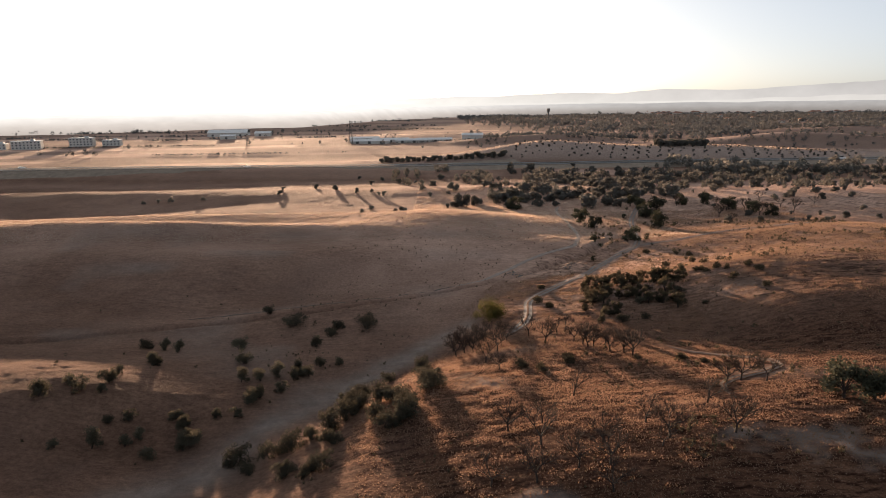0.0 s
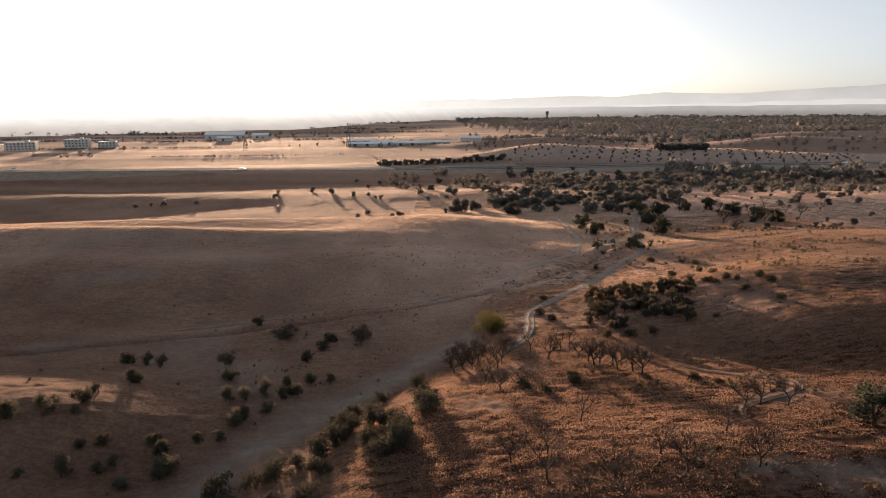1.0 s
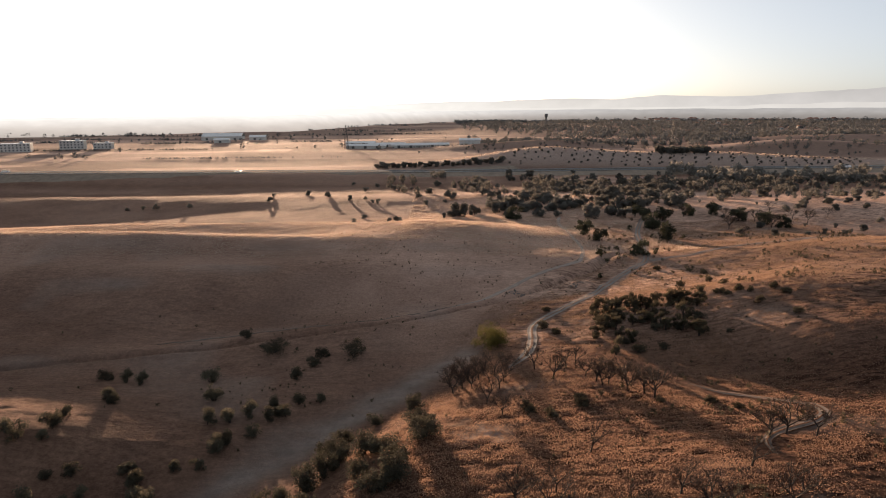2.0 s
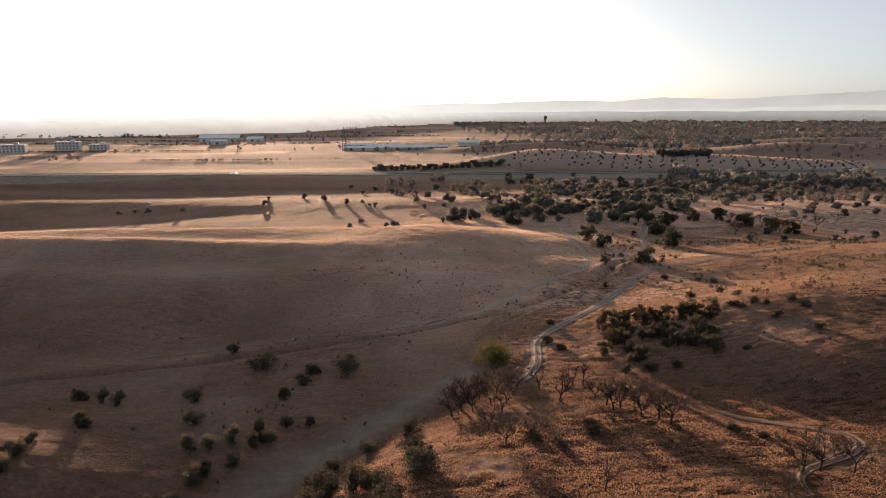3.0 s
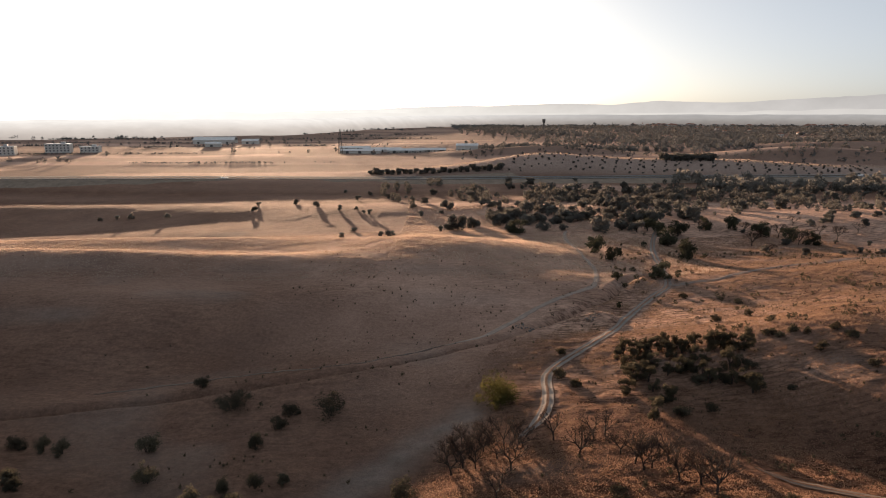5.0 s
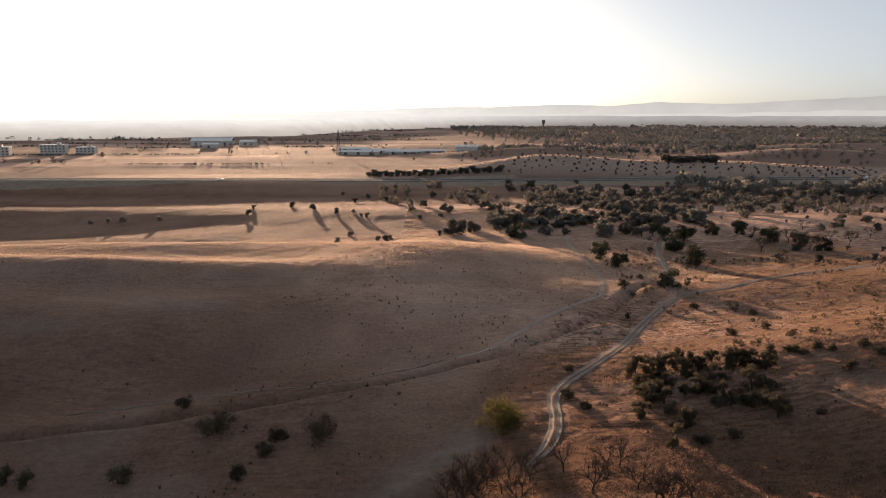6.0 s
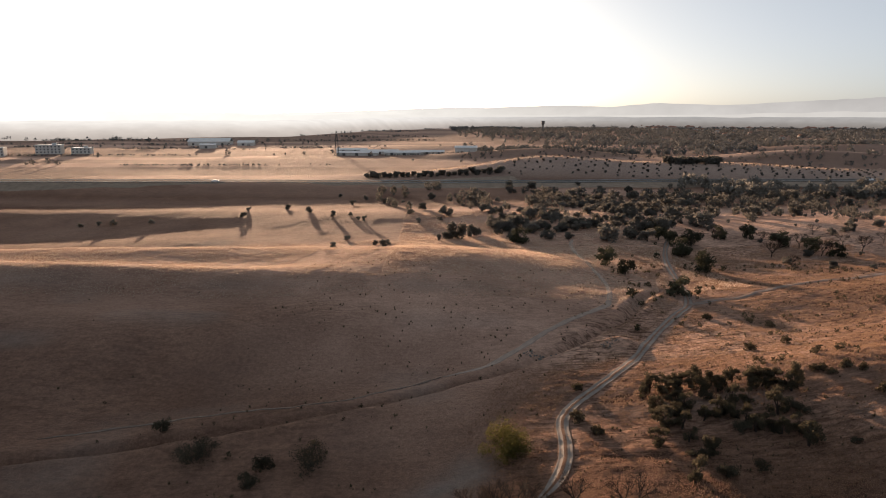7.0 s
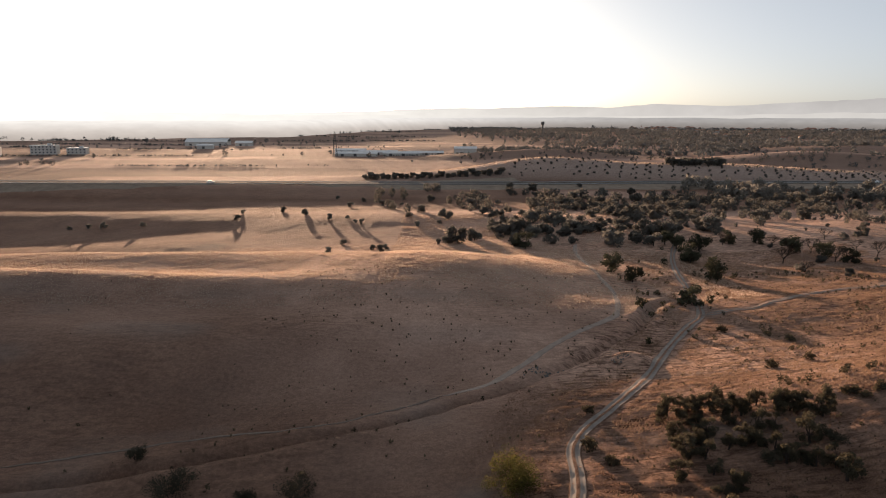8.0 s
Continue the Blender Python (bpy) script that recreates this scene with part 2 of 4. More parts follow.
# ploughed and stubble fields, cut into strips, on the plain
fu = GX / (0.5 * np.abs(GY) + 60) + 0.4 * vnoise(GX / 300, GY / 120, 14)
fv = 15.0 * np.log(np.maximum(GY, 50) / 300) + 0.25 * vnoise(GX / 260, GY / 300, 13)
fu = fu + 0.37 * np.floor(fv)
cell = np.sin(np.floor(fu) * 12.9898 + np.floor(fv) * 78.233) * 43758.5453
tone = (cell - np.floor(cell)) ** 1.5 * np.clip((GY - 330) / 60, 0, 1)
# left plain darkened as painted shade, with a floor lifted for haze
tone = np.maximum(tone * (1 - 0.5 * np.clip((435 + 0.1 * GX - GY) / 20, 0, 1) * (GX < 60)), 0.35 * np.clip((GY - 330) / 20, 0, 1) * np.clip((440 - GY) / 10, 0, 1) * (0.8 + 0.4 * vnoise(GX / 60, GY / 12, 18)))
tone = np.maximum(tone, 0.9 * np.exp(-(((GX - 230) / 300) ** 4) - ((GY - 512) / 45) ** 4))
# far fields kept pale in place of haze
tone = np.maximum(tone, 0.3 * np.clip((GY - 480) / 60, 0, 1))
west = np.clip(-GX / 20, 0, 1)
# glare and haze painted as paler grass on the slopes, stronger eastwards
glare_slope = ((1 - west) * np.clip((GY - 85) / 65, 0, 1) + west * (0.25 + 0.1 * np.clip((GY - 95) / 15, 0, 1) + 0.65 * np.clip((GY - 130) / 45, 0, 1))) * np.clip((350 - GY) / 30, 0, 1)
glare_slope = glare_slope * (0.78 + 0.3 * np.clip((GX + 90) / 80, 0, 1)) * (1 - 0.6 * np.clip((GX - 52) / 25, 0, 1) * np.clip((225 - GY) / 40, 0, 1))
# left ridge and plain darkened: their shade painted into the grass colour
glare_slope = glare_slope * (1 - 0.55 * np.clip((-GX + 25) / 60, 0, 1) * np.clip((GY - 236) / 14, 0, 1))
tone = np.maximum(tone, glare_slope * (0.84 + 0.22 * vnoise(GX / 18, GY / 14, 15) + 0.12 * vnoise(GX / 5, GY / 4, 16)))
att = ground_mesh.attributes.new("stubble_glare", "FLOAT", "POINT")
att.data.foreach_set("value", np.clip(tone, 0, 1).astype(np.float32).reshape(-1))
bare = np.maximum(bare, 0.3 * np.clip((GY - 440) / 40, 0, 1) * (1 - np.clip(tone, 0, 1)))
bare = np.maximum(bare, 0.65 * np.exp(-(((GX - 230) / 280) ** 4) - ((GY - 500) / 40) ** 4))
att = ground_mesh.attributes.new("tussock", "FLOAT", "POINT")
right_side = np.clip((GX + 13 - 0.45 * np.clip(GY - 70, 0, 90)) / 8, 0, 1) * np.clip((300 - GY) / 60, 0, 1)
att.data.foreach_set("value", np.clip((0.25 + 0.75 * right_side) * (0.75 + 0.5 * vnoise(GX / 16, GY / 12, 25)), 0, 1).astype(np.float32).reshape(-1))
att = ground_mesh.attributes.new("bare", "FLOAT", "POINT")
att.data.foreach_set("value", np.clip(bare, 0, 1).astype(np.float32).reshape(-1))
ground = tagged(new("ground", ground_mesh), "rolling dry golden grassland with bare dusty hollows", "ground", kind="structure")

# ---- tracks ----
def ribbon(name, points, half, label, ruts=True, mat=None, lift=0.05, step=1.0, parent=None):
    """A worn dirt strip that follows the ground, with two ruts and a grassy hump between."""
    pts = [Vector((x, y, 0)) for x, y in points]
    dense = []
    for i in range(len(pts) - 1):
        p0, p1, p2, p3 = pts[max(i - 1, 0)], pts[i], pts[i + 1], pts[min(i + 2, len(pts) - 1)]
        n = max(2, int((p2 - p1).length / step))
        for k in range(n):
            u = k / n
            dense.append(0.5 * ((2 * p1) + (p2 - p0) * u + (2 * p0 - 5 * p1 + 4 * p2 - p3) * u * u + (3 * p1 - p0 - 3 * p2 + p3) * u ** 3))
    dense.append(pts[-1])
    offs = [-1.0, -0.8, -0.62, -0.42, -0.2, 0.2, 0.42, 0.62, 0.8, 1.0]
    prof = [-0.10, 0.0, -0.05, -0.05, 0.03, 0.03, -0.05, -0.05, 0.0, -0.10] if ruts else [-0.1] + [0.0] * 8 + [-0.1]
    X, Y, Z = [], [], []
    for i, p in enumerate(dense):
        d = (dense[min(i + 1, len(dense) - 1)] - dense[max(i - 1, 0)]).normalized()
        side = Vector((d.y, -d.x, 0))
        w = half * (1 + 0.18 * float(vnoise(np.array([p.x / 4]), np.array([p.y / 4]), 31)[0]))
        w *= min(1.0, 0.15 + i / 5, 0.15 + (len(dense) - 1 - i) / 5)
        row = [p + side * (o * w) for o in offs]
        X.append([r.x for r in row])
        Y.append([r.y for r in row])
        Z.append(prof)
    X, Y, Z = np.array(X), np.array(Y), np.array(Z)
    me = grid_mesh(name, X, Y, fine(X, Y) + Z + lift + 0.04, mat or DIRT)
    if ruts:
        me.materials.append(GRASSLAND)
        hump = np.tile(np.array([1, 0, 0, 0, 1, 0, 0, 0, 1], dtype=np.int32), len(dense) - 1)
        me.polygons.foreach_set("material_index", hump)
        # hump grass takes on the slope's painted glare
        pale = me.attributes.new("stubble_glare", "FLOAT", "POINT")
        pale.data.foreach_set("value", (0.45 * np.clip((Y - 70) / 75, 0, 1)).astype(np.float32).reshape(-1))
    ob = new(name, me)
    return tagged(ob, label, "road", kind="structure")


TRACK_MAIN = [
    (11.5, 98.3), (14.3, 101.5), (16.3, 105.6), (17.2, 109.7), (17.8, 114.4), (18.9, 117.3),
    (21.2, 120.8), (25.8, 125.8), (31.6, 132.9), (35.5, 138.6), (42.2, 149.7), (50.8, 161.4),
    (55.0, 166.8), (57.7, 174.2), (62.0, 190.8), (66.4, 208.7), (74.0, 230.7), (81.4, 247.4),
]
TRACK_RIGHT = [
    (55.0, 166.8), (62.1, 169.1), (67.4, 169.4), (77.0, 174.6), (91.3, 178.8), (99.8, 179.6),
    (129.7, 194.3),
]
TRACK_LEFT = [
    (3.1, 134.2), (10.4, 137.2), (22.1, 149.7), (34.8, 161.5), (38.7, 167.9), (42.2, 182.6),
    (42.4, 195.6), (43.6, 214.8), (45.5, 235.1), (48.3, 245.7),
]
TRACK_NEAR = [
    (35.0, 87.9), (37.1, 84.9), (41.2, 82.4), (44.4, 80.2), (46.1, 77.4), (45.1, 74.7),
    (41.4, 71.8), (37.8, 70.5), (35.0, 68.1), (34.5, 65.1),
]
TRACK_SLOPE = [
    (-50.3, 117.9), (-38.6, 121.4), (-27.9, 123.4), (-13.5, 124.3), (3.1, 134.1),
]
ribbon("dirt_track", TRACK_MAIN, 0.95, "pale dirt track with two wheel ruts winding through dry grass")
ribbon("dirt_track", TRACK_RIGHT, 0.9, "rutted dirt track branching off across the dry hill")
ribbon("dirt_track", TRACK_LEFT, 0.62, "faint dirt track climbing the shaded slope", False, PALE_DIRT)
ribbon("dirt_track", TRACK_NEAR, 0.75, "dusty dirt track curving across the near knoll", True, FAINT_DIRT)
ribbon("dirt_track", TRACK_SLOPE, 0.3, "faint wheel track along the foot of the slope", False, FAINT_DIRT)

# ---- plants ----
BARK = plain("grey_brown_bark", (0.022, 0.016, 0.013), (0.045, 0.033, 0.027), 6)


def leaf_material(name, dark, light, through=0.35):
    m, t, b = material(name, 0.85, 0.08)
    info = t.nodes.new("ShaderNodeObjectInfo")
    isl = t.nodes.new("ShaderNodeNewGeometry")
    c = ramp(t, isl.outputs["Random Per Island"], (0.0, dark), (1.0, light))
    hue = node(t, "ShaderNodeHueSaturation", Saturation=1.0)
    mr = node(t, "ShaderNodeMapRange")
    mr.inputs["To Min"].default_value, mr.inputs["To Max"].default_value = 0.7, 1.3
    t.links.new(info.outputs["Random"], mr.inputs["Value"])
    t.links.new(mr.outputs["Result"], hue.inputs["Value"])
    t.links.new(c, hue.inputs["Color"])
    t.links.new(hue.outputs["Color"], b.inputs["Base Color"])
    tr = t.nodes.new("ShaderNodeBsdfTranslucent")
    t.links.new(hue.outputs["Color"], tr.inputs["Color"])
    ms = t.nodes.new("ShaderNodeMixShader")
    ms.inputs[0].default_value = through
    out = t.nodes["Material Output"]
    t.links.new(b.outputs[0], ms.inputs[1])
    t.links.new(tr.outputs[0], ms.inputs[2])
    t.links.new(ms.outputs[0], out.inputs["Surface"])
    return m


OLIVE = leaf_material("olive_leaves", (0.04, 0.036, 0.026), (0.08, 0.072, 0.052))
# lighter copy of the olive leaves, with sunlight put into the colour
GROVELEAF = leaf_material("sunlit_olive_leaves", (0.05, 0.043, 0.029), (0.09, 0.077, 0.052), 0.45)
# leaf colour lightened to paint the glare over the valley
VALLEYLEAF = leaf_material("brown_green_leaves", (0.056, 0.05, 0.036), (0.1, 0.088, 0.062), 0.4)
DARKLEAF = leaf_material("dark_evergreen_leaves", (0.036, 0.036, 0.024), (0.07, 0.068, 0.044), 0.25)
YELLOWLEAF = leaf_material("yellow_green_leaves", (0.07, 0.066, 0.02), (0.16, 0.14, 0.045), 0.5)
# leaf colours raised towards grey to stand in for distance haze
HAZEDLEAF = leaf_material("hazed_leaves", (0.11, 0.104, 0.092), (0.16, 0.15, 0.134), 0.45)
FARLEAF = leaf_material("hazed_far_leaves", (0.10, 0.098, 0.094), (0.135, 0.132, 0.126), 0.2)
RUSSET = leaf_material("russet_twigs", (0.035, 0.022, 0.017), (0.07, 0.043, 0.031), 0.2)
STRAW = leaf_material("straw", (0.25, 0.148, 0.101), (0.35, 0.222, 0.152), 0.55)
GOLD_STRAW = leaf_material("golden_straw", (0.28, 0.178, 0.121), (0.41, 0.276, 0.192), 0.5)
# paler copy of straw: sunlight on the crests put into the blade colour
LIT_STRAW = leaf_material("lit_straw", (0.38, 0.285, 0.222), (0.55, 0.435, 0.35), 0.6)
SCRUB = leaf_material("brown_scrub", (0.05, 0.04, 0.028), (0.12, 0.095, 0.06), 0.3)


class Plant:
    """Collects tubes and leaves for one plant."""

    def __init__(self, seed):
        self.r = random.Random(seed)
        self.wood, self.wood_faces, self.leaf, self.leaf_faces, self.tips = [], [], [], [], []

    def tube(self, a, b, ra, rb, sides=5):
        d = (b - a)
        if d.length < 1e-4:
            return
        u = d.orthogonal().normalized()
        v = d.normalized().cross(u)
        base = len(self.wood)
        for p, rad in ((a, ra), (b, rb)):
            for k in range(sides):
                an = 2 * math.pi * k / sides
                self.wood.append(p + (u * math.cos(an) + v * math.sin(an)) * rad)
        for k in range(sides):
            n = (k + 1) % sides
            self.wood_faces.append((base + k, base + n, base + sides + n, base + sides + k))

    def limb(self, a, d, length, rad, depth, spread_by=0.75, fork=(2, 3)):
        r = self.r
        p = a
        for s in range(2):
            q = p + d * (length / 2) + Vector((r.uniform(-1, 1), r.uniform(-1, 1), r.uniform(-0.3, 0.8))) * length * 0.09
            self.tube(p, q, rad * (1 - 0.22 * s), rad * (1 - 0.22 * (s + 1)), 5 if depth > 1 else 3)
            p = q
        if depth == 0:
            self.tips.append(p)
            return
        for k in range(r.randint(*fork)):
            nd = (d + Vector((r.uniform(-1, 1), r.uniform(-1, 1), r.uniform(-0.35, 0.75))) * spread_by).normalized()
            self.limb(p, nd, length * r.uniform(0.62, 0.85), rad * 0.62, depth - 1, spread_by, fork)
        if depth < 3:
            self.tips.append(p)

    def leaves(self, centre, radius, count, size):
        r = self.r
        for _ in range(count):
            d = Vector((r.gauss(0, 1), r.gauss(0, 1), r.gauss(0, 0.8)))
            p = centre + d.normalized() * radius * r.random() ** 0.45
            n = Vector((r.gauss(0, 1), r.gauss(0, 1), r.gauss(0, 1))).normalized()
            u = n.orthogonal().normalized() * size * r.uniform(0.6, 1.3)
            v = n.cross(u).normalized() * size * r.uniform(0.4, 0.8)
            i = len(self.leaf)
            self.leaf += [p - u, p - v, p + u, p + v]
            self.leaf_faces.append((i, i + 1, i + 2, i + 3))


def plant_thing(name, p, leaf_mat, wood_name, leaf_name):
    ob = new(name)
    ob.empty_display_size = 0.3
    if p.wood:
        w = new(wood_name, mesh_of(wood_name, p.wood, p.wood_faces, BARK, True))
        w.parent = ob
    if p.leaf:
        c = new(leaf_name, mesh_of(leaf_name, p.leaf, p.leaf_faces, leaf_mat))
        c.parent = ob
    return ob


def make_shrub(name, seed, height, width, leaf_mat, dense=1.9, leaf=0.09):
    """A low bush on several stems with an uneven, gappy crown."""
    p = Plant(seed)
    r = p.r
    for k in range(r.randint(4, 6)):
        an = r.uniform(0, 6.28)
        top = Vector((math.cos(an) * width * r.uniform(0.08, 0.36), math.sin(an) * width * r.uniform(0.08, 0.36), height * r.uniform(0.3, 0.68)))
        p.tube(Vector((math.cos(an) * 0.1, math.sin(an) * 0.1, -0.3)), top * 0.55, 0.06, 0.04)
        p.tube(top * 0.55, top, 0.04, 0.015)
        p.leaves(top, width * r.uniform(0.2, 0.33), int(90 * dense), leaf)
        for _ in range(3):
            q = top + Vector((r.uniform(-1, 1) * width * 0.28, r.uniform(-1, 1) * width * 0.28, r.uniform(-0.4, 0.2) * height))
            q.z = max(q.z, height * 0.14)
            p.tube(top * 0.6, q, 0.025, 0.01, 3)
            p.leaves(q, width * r.uniform(0.12, 0.24), int(45 * dense), leaf)
    return plant_thing(name, p, leaf_mat, "stem", "crown")


def make_bare(name, seed, height):
    """A leafless, open-crowned small tree with a haze of twigs."""
    p = Plant(seed)
    r = p.r
    top = Vector((r.uniform(-0.15, 0.15), r.uniform(-0.15, 0.15), height * 0.26))
    p.tube(Vector((0, 0, -0.3)), top * 0.5, 0.14, 0.11, 6)
    p.tube(top * 0.5, top, 0.11, 0.10, 6)
    for k in range(r.randint(3, 5)):
        an = 6.28 * k / 4 + r.uniform(-0.5, 0.5)
        d = Vector((math.cos(an) * 0.75, math.sin(an) * 0.75, r.uniform(0.7, 1.1))).normalized()
        p.limb(top, d, height * r.uniform(0.24, 0.32), 0.085, 3, 0.85, (3, 4))
    for q in p.tips:
        p.leaves(q, 0.30, 4, 0.05)
    return plant_thing(name, p, RUSSET, "trunk", "crown")


def make_oak(name, seed, height, width, leaf_mat, leaf=0.3, dense=1.0):
    """A broad evergreen tree: trunk, limbs and a lobed crown of leaf clumps."""
    p = Plant(seed)
    r = p.r
    fork = Vector((r.uniform(-0.2, 0.2), r.uniform(-0.2, 0.2), height * 0.2))
    p.tube(Vector((0, 0, -0.4)), fork, 0.035 * height + 0.06, 0.028 * height + 0.03, 7)
    for k in range(r.randint(8, 11)):
        an = r.uniform(0, 6.28)
        rad = width * 0.5 * r.uniform(0.25, 0.8)
        q = Vector((math.cos(an) * rad, math.sin(an) * rad, height * r.uniform(0.14, 0.84) * (1 - 0.25 * rad / width)))
        mid = (fork + q) / 2 + Vector((0, 0, 0.08 * height))
        p.tube(fork, mid, 0.016 * height + 0.02, 0.011 * height, 5)
        p.tube(mid, q, 0.011 * height, 0.02, 4)
        p.leaves(q, width * r.uniform(0.16, 0.26), int(95 * dense), leaf)
        p.leaves(q + Vector((r.uniform(-1, 1), r.uniform(-1, 1), r.uniform(-0.6, 0.6))) * width * 0.16, width * 0.14, int(45 * dense), leaf)
    return plant_thing(name, p, leaf_mat, "trunk", "crown")


def scatter(kinds, places, label, category, group, lo=0.8, hi=1.2, seed=1, bury=0.05):
    """Sets one of the kinds at each place, turned and sized by chance."""
    r = random.Random(seed)
    for x, y in places:
        k = r.choice(kinds)
        s = r.uniform(lo, hi)
        ob = copy_thing(k, pose(x, y, z_at(x, y) - bury, 0, 0, r.uniform(0, 360)) @ Matrix.Diagonal((s * r.uniform(0.88, 1.12), s * r.uniform(0.88, 1.12), s * r.uniform(0.85, 1.1), 1)))
        tagged(ob, label, category, group)


def forget(kinds):
    for k in kinds:
        for o in (*k.children_recursive, k):
            bpy.data.objects.remove(o)


VALLEY_SHRUBS = [
    (-50.4, 100.1), (-47.0, 100.1), (-44.4, 99.6), (-34.2, 100.2), (-29.3, 85.2), (-26.4, 85.7),
    (-22.5, 82.3), (-21.8, 91.2), (-21.9, 87.0), (-19.5, 88.3), (-18.7, 91.8), (-15.8, 93.1),
    (-20.9, 100.1), (-19.3, 105.7), (-18.4, 108.8), (-33.9, 117.6), (-24.7, 88.3), (-30.8, 92.2),
    (-46.2, 83.2), (-46.1, 80.2), (-49.8, 78.0), (-45.6, 77.1), (-43.4, 89.2), (-34.3, 74.2),
    (-32.6, 72.2), (-29.4, 74.8), (-26.6, 75.2), (-25.7, 78.8), (-25.0, 80.2), (-41.9, 71.6),
    (-39.9, 72.8), (-31.3, 68.3), (-37.6, 70.2), (-38.5, 68.3), (-45.4, 66.0), (-41.9, 67.2),
    (-34.6, 66.7), (-52.2, 74.3), (-48.1, 76.7), (-45.0, 90.7), (-30.7, 69.6), (-20.8, 88.6),
]
HILL_BARE = [
    (105.7, 244.7), (108.6, 229.9), (101.7, 220.2), (115.1, 229.2), (140.1, 227.4), (126.6, 241.5),
    (99.7, 206.3), (94.6, 242.8), (115.1, 217.8), (128.8, 220.5), (107.9, 238.4), (128.3, 228.6),
]
KNOLL_SHRUBS = [
    (-10.6, 80.2), (-10.5, 74.6), (-7.3, 73.8), (-7.0, 84.9), (-7.4, 68.5), (-5.5, 65.2),
    (-3.3, 66.6), (-5.4, 73.6), (-11.7, 76.7), (-2.0, 88.3), (-1.2, 78.6), (-0.3, 74.3),
    (-3.3, 69.6), (-3.9, 66.1), (-17.0, 65.9), (-14.9, 67.3), (-13.3, 69.9), (-12.0, 64.8),
    (-13.5, 58.8), (-16.2, 59.4), (-21.3, 62.1), (-12.2, 59.2), (-23.3, 64.6), (-19.4, 64.8),
    (-11.5, 71.6),
]
BIG_BUSHES = [
    (-27.1, 110.7), (-13.0, 109.1),
]
BARE_TREES = [
    (4.6, 93.2), (6.0, 92.4), (7.2, 96.4), (8.6, 94.2), (10.6, 93.4), (5.6, 97.0), (2.8, 95.0), (11.2, 98.2),
    (3.3, 91.8), (4.5, 94.5), (6.2, 95.4), (8.0, 98.0), (9.7, 97.0), (11.8, 95.8),
    (9.7, 90.5), (7.4, 83.8), (9.0, 79.2), (15.5, 96.4), (17.4, 91.9), (20.1, 95.9),
    (21.4, 95.9), (22.0, 91.8), (22.8, 89.3), (24.3, 88.3), (26.5, 89.4), (26.1, 85.4),
    (27.9, 84.5), (28.4, 82.3), (23.4, 88.0), (5.4, 99.0), (8.1, 59.6), (11.9, 60.7),
    (11.1, 56.2), (16.9, 68.1), (17.3, 55.7), (22.6, 58.9), (22.8, 54.3), (24.1, 55.7),
    (30.8, 62.9), (37.7, 69.4), (40.6, 68.8), (30.8, 55.9), (35.8, 69.1), (5.5, 50.4),
    (9.8, 50.2), (16.3, 48.0), (14.0, 51.8), (17.0, 51.8),
]
CLUMP_SHRUBS = [
    (29.9, 116.0), (32.8, 119.0), (34.9, 121.2), (37.4, 119.5), (39.1, 122.9), (39.6, 119.2),
    (43.8, 118.8), (45.2, 117.8), (47.0, 116.6), (43.8, 112.1), (44.1, 108.0), (41.3, 110.0),
    (39.4, 111.0), (31.7, 111.3), (32.7, 105.7), (28.5, 99.7), (29.5, 110.9), (38.1, 113.9),
    (41.7, 115.6), (33.9, 115.7), (35.0, 112.8), (36.9, 113.4), (39.6, 115.6), (30.3, 115.3),
    (29.7, 112.8), (38.4, 112.9), (39.7, 109.3), (42.1, 108.1), (44.4, 107.3), (31.4, 108.4),
    (27.3, 107.4), (32.8, 105.3), (43.7, 105.4), (32.2, 114.5),
]
DARK_TREES = [
    (46.2, 63), (49.3, 62.3),
]
SLOPE_SCRUB = [
    (55.8, 118.8), (57.5, 117.7), (53.2, 119.0), (56.3, 112.3), (62.5, 115.0), (59.1, 105.3),
    (61.9, 117.7), (19.2, 83.9), (14.7, 79.8), (12.2, 81.0), (28.8, 81.4), (34.8, 80.4),
    (37.0, 78.3), (21.9, 124.5), (20.1, 115.6), (21.5, 112.2), (52.5, 119.6), (53.7, 118.0),
    (56.5, 119.0), (54.9, 157.0), (62.9, 149.4), (58.6, 136.7), (51.9, 134.9), (19.1, 81.9),
    (12.5, 80.2), (14.9, 78.6), (21.6, 111.7),
]
TRACK_TREES = [
    (75.8, 222.4), (78.9, 240.2), (84.7, 237.5), (77.0, 245.3), (77.8, 256.0),
    (56.5, 175.8), (76.7, 225.9), (72.7, 199.4), (49.9, 193.3), (47.7, 203.3), (29.4, 239.5),
    (97.7, 244.7), (105.5, 243.0), (110.2, 231.5), (116.0, 224.0), (119.0, 216.8),
]
BELT_NEAR = [
    (149.8, 291.7), (128.3, 283.8), (118.6, 297.2), (111, 301.5), (96.1, 281.4), (99, 260.9),
    (48.9, 278.2), (51.4, 267.4), (56.5, 263.8), (61.3, 256.1), (71.1, 273.7), (79.4, 288.6),
    (74.6, 258.8), (79.3, 256), (82.1, 251.4), (109.4, 326), (91.5, 296.9), (60.8, 267.1),
    (59.7, 242.7), (68.7, 247.3), (72.7, 243.4), (38.6, 284), (29.3, 279.9), (23.3, 268.7),
    (28.4, 261.9), (31.3, 266.7), (23.9, 257.5), (22, 297.5), (20.1, 340.6), (52.6, 334.4),
    (65.7, 353.6), (65.3, 377), (61.1, 417), (47.7, 419.4), (78, 378.9), (87, 359.9),
    (7.2, 288.7), (6.8, 246.9), (9.9, 246.5), (15.7, 252.6),
]
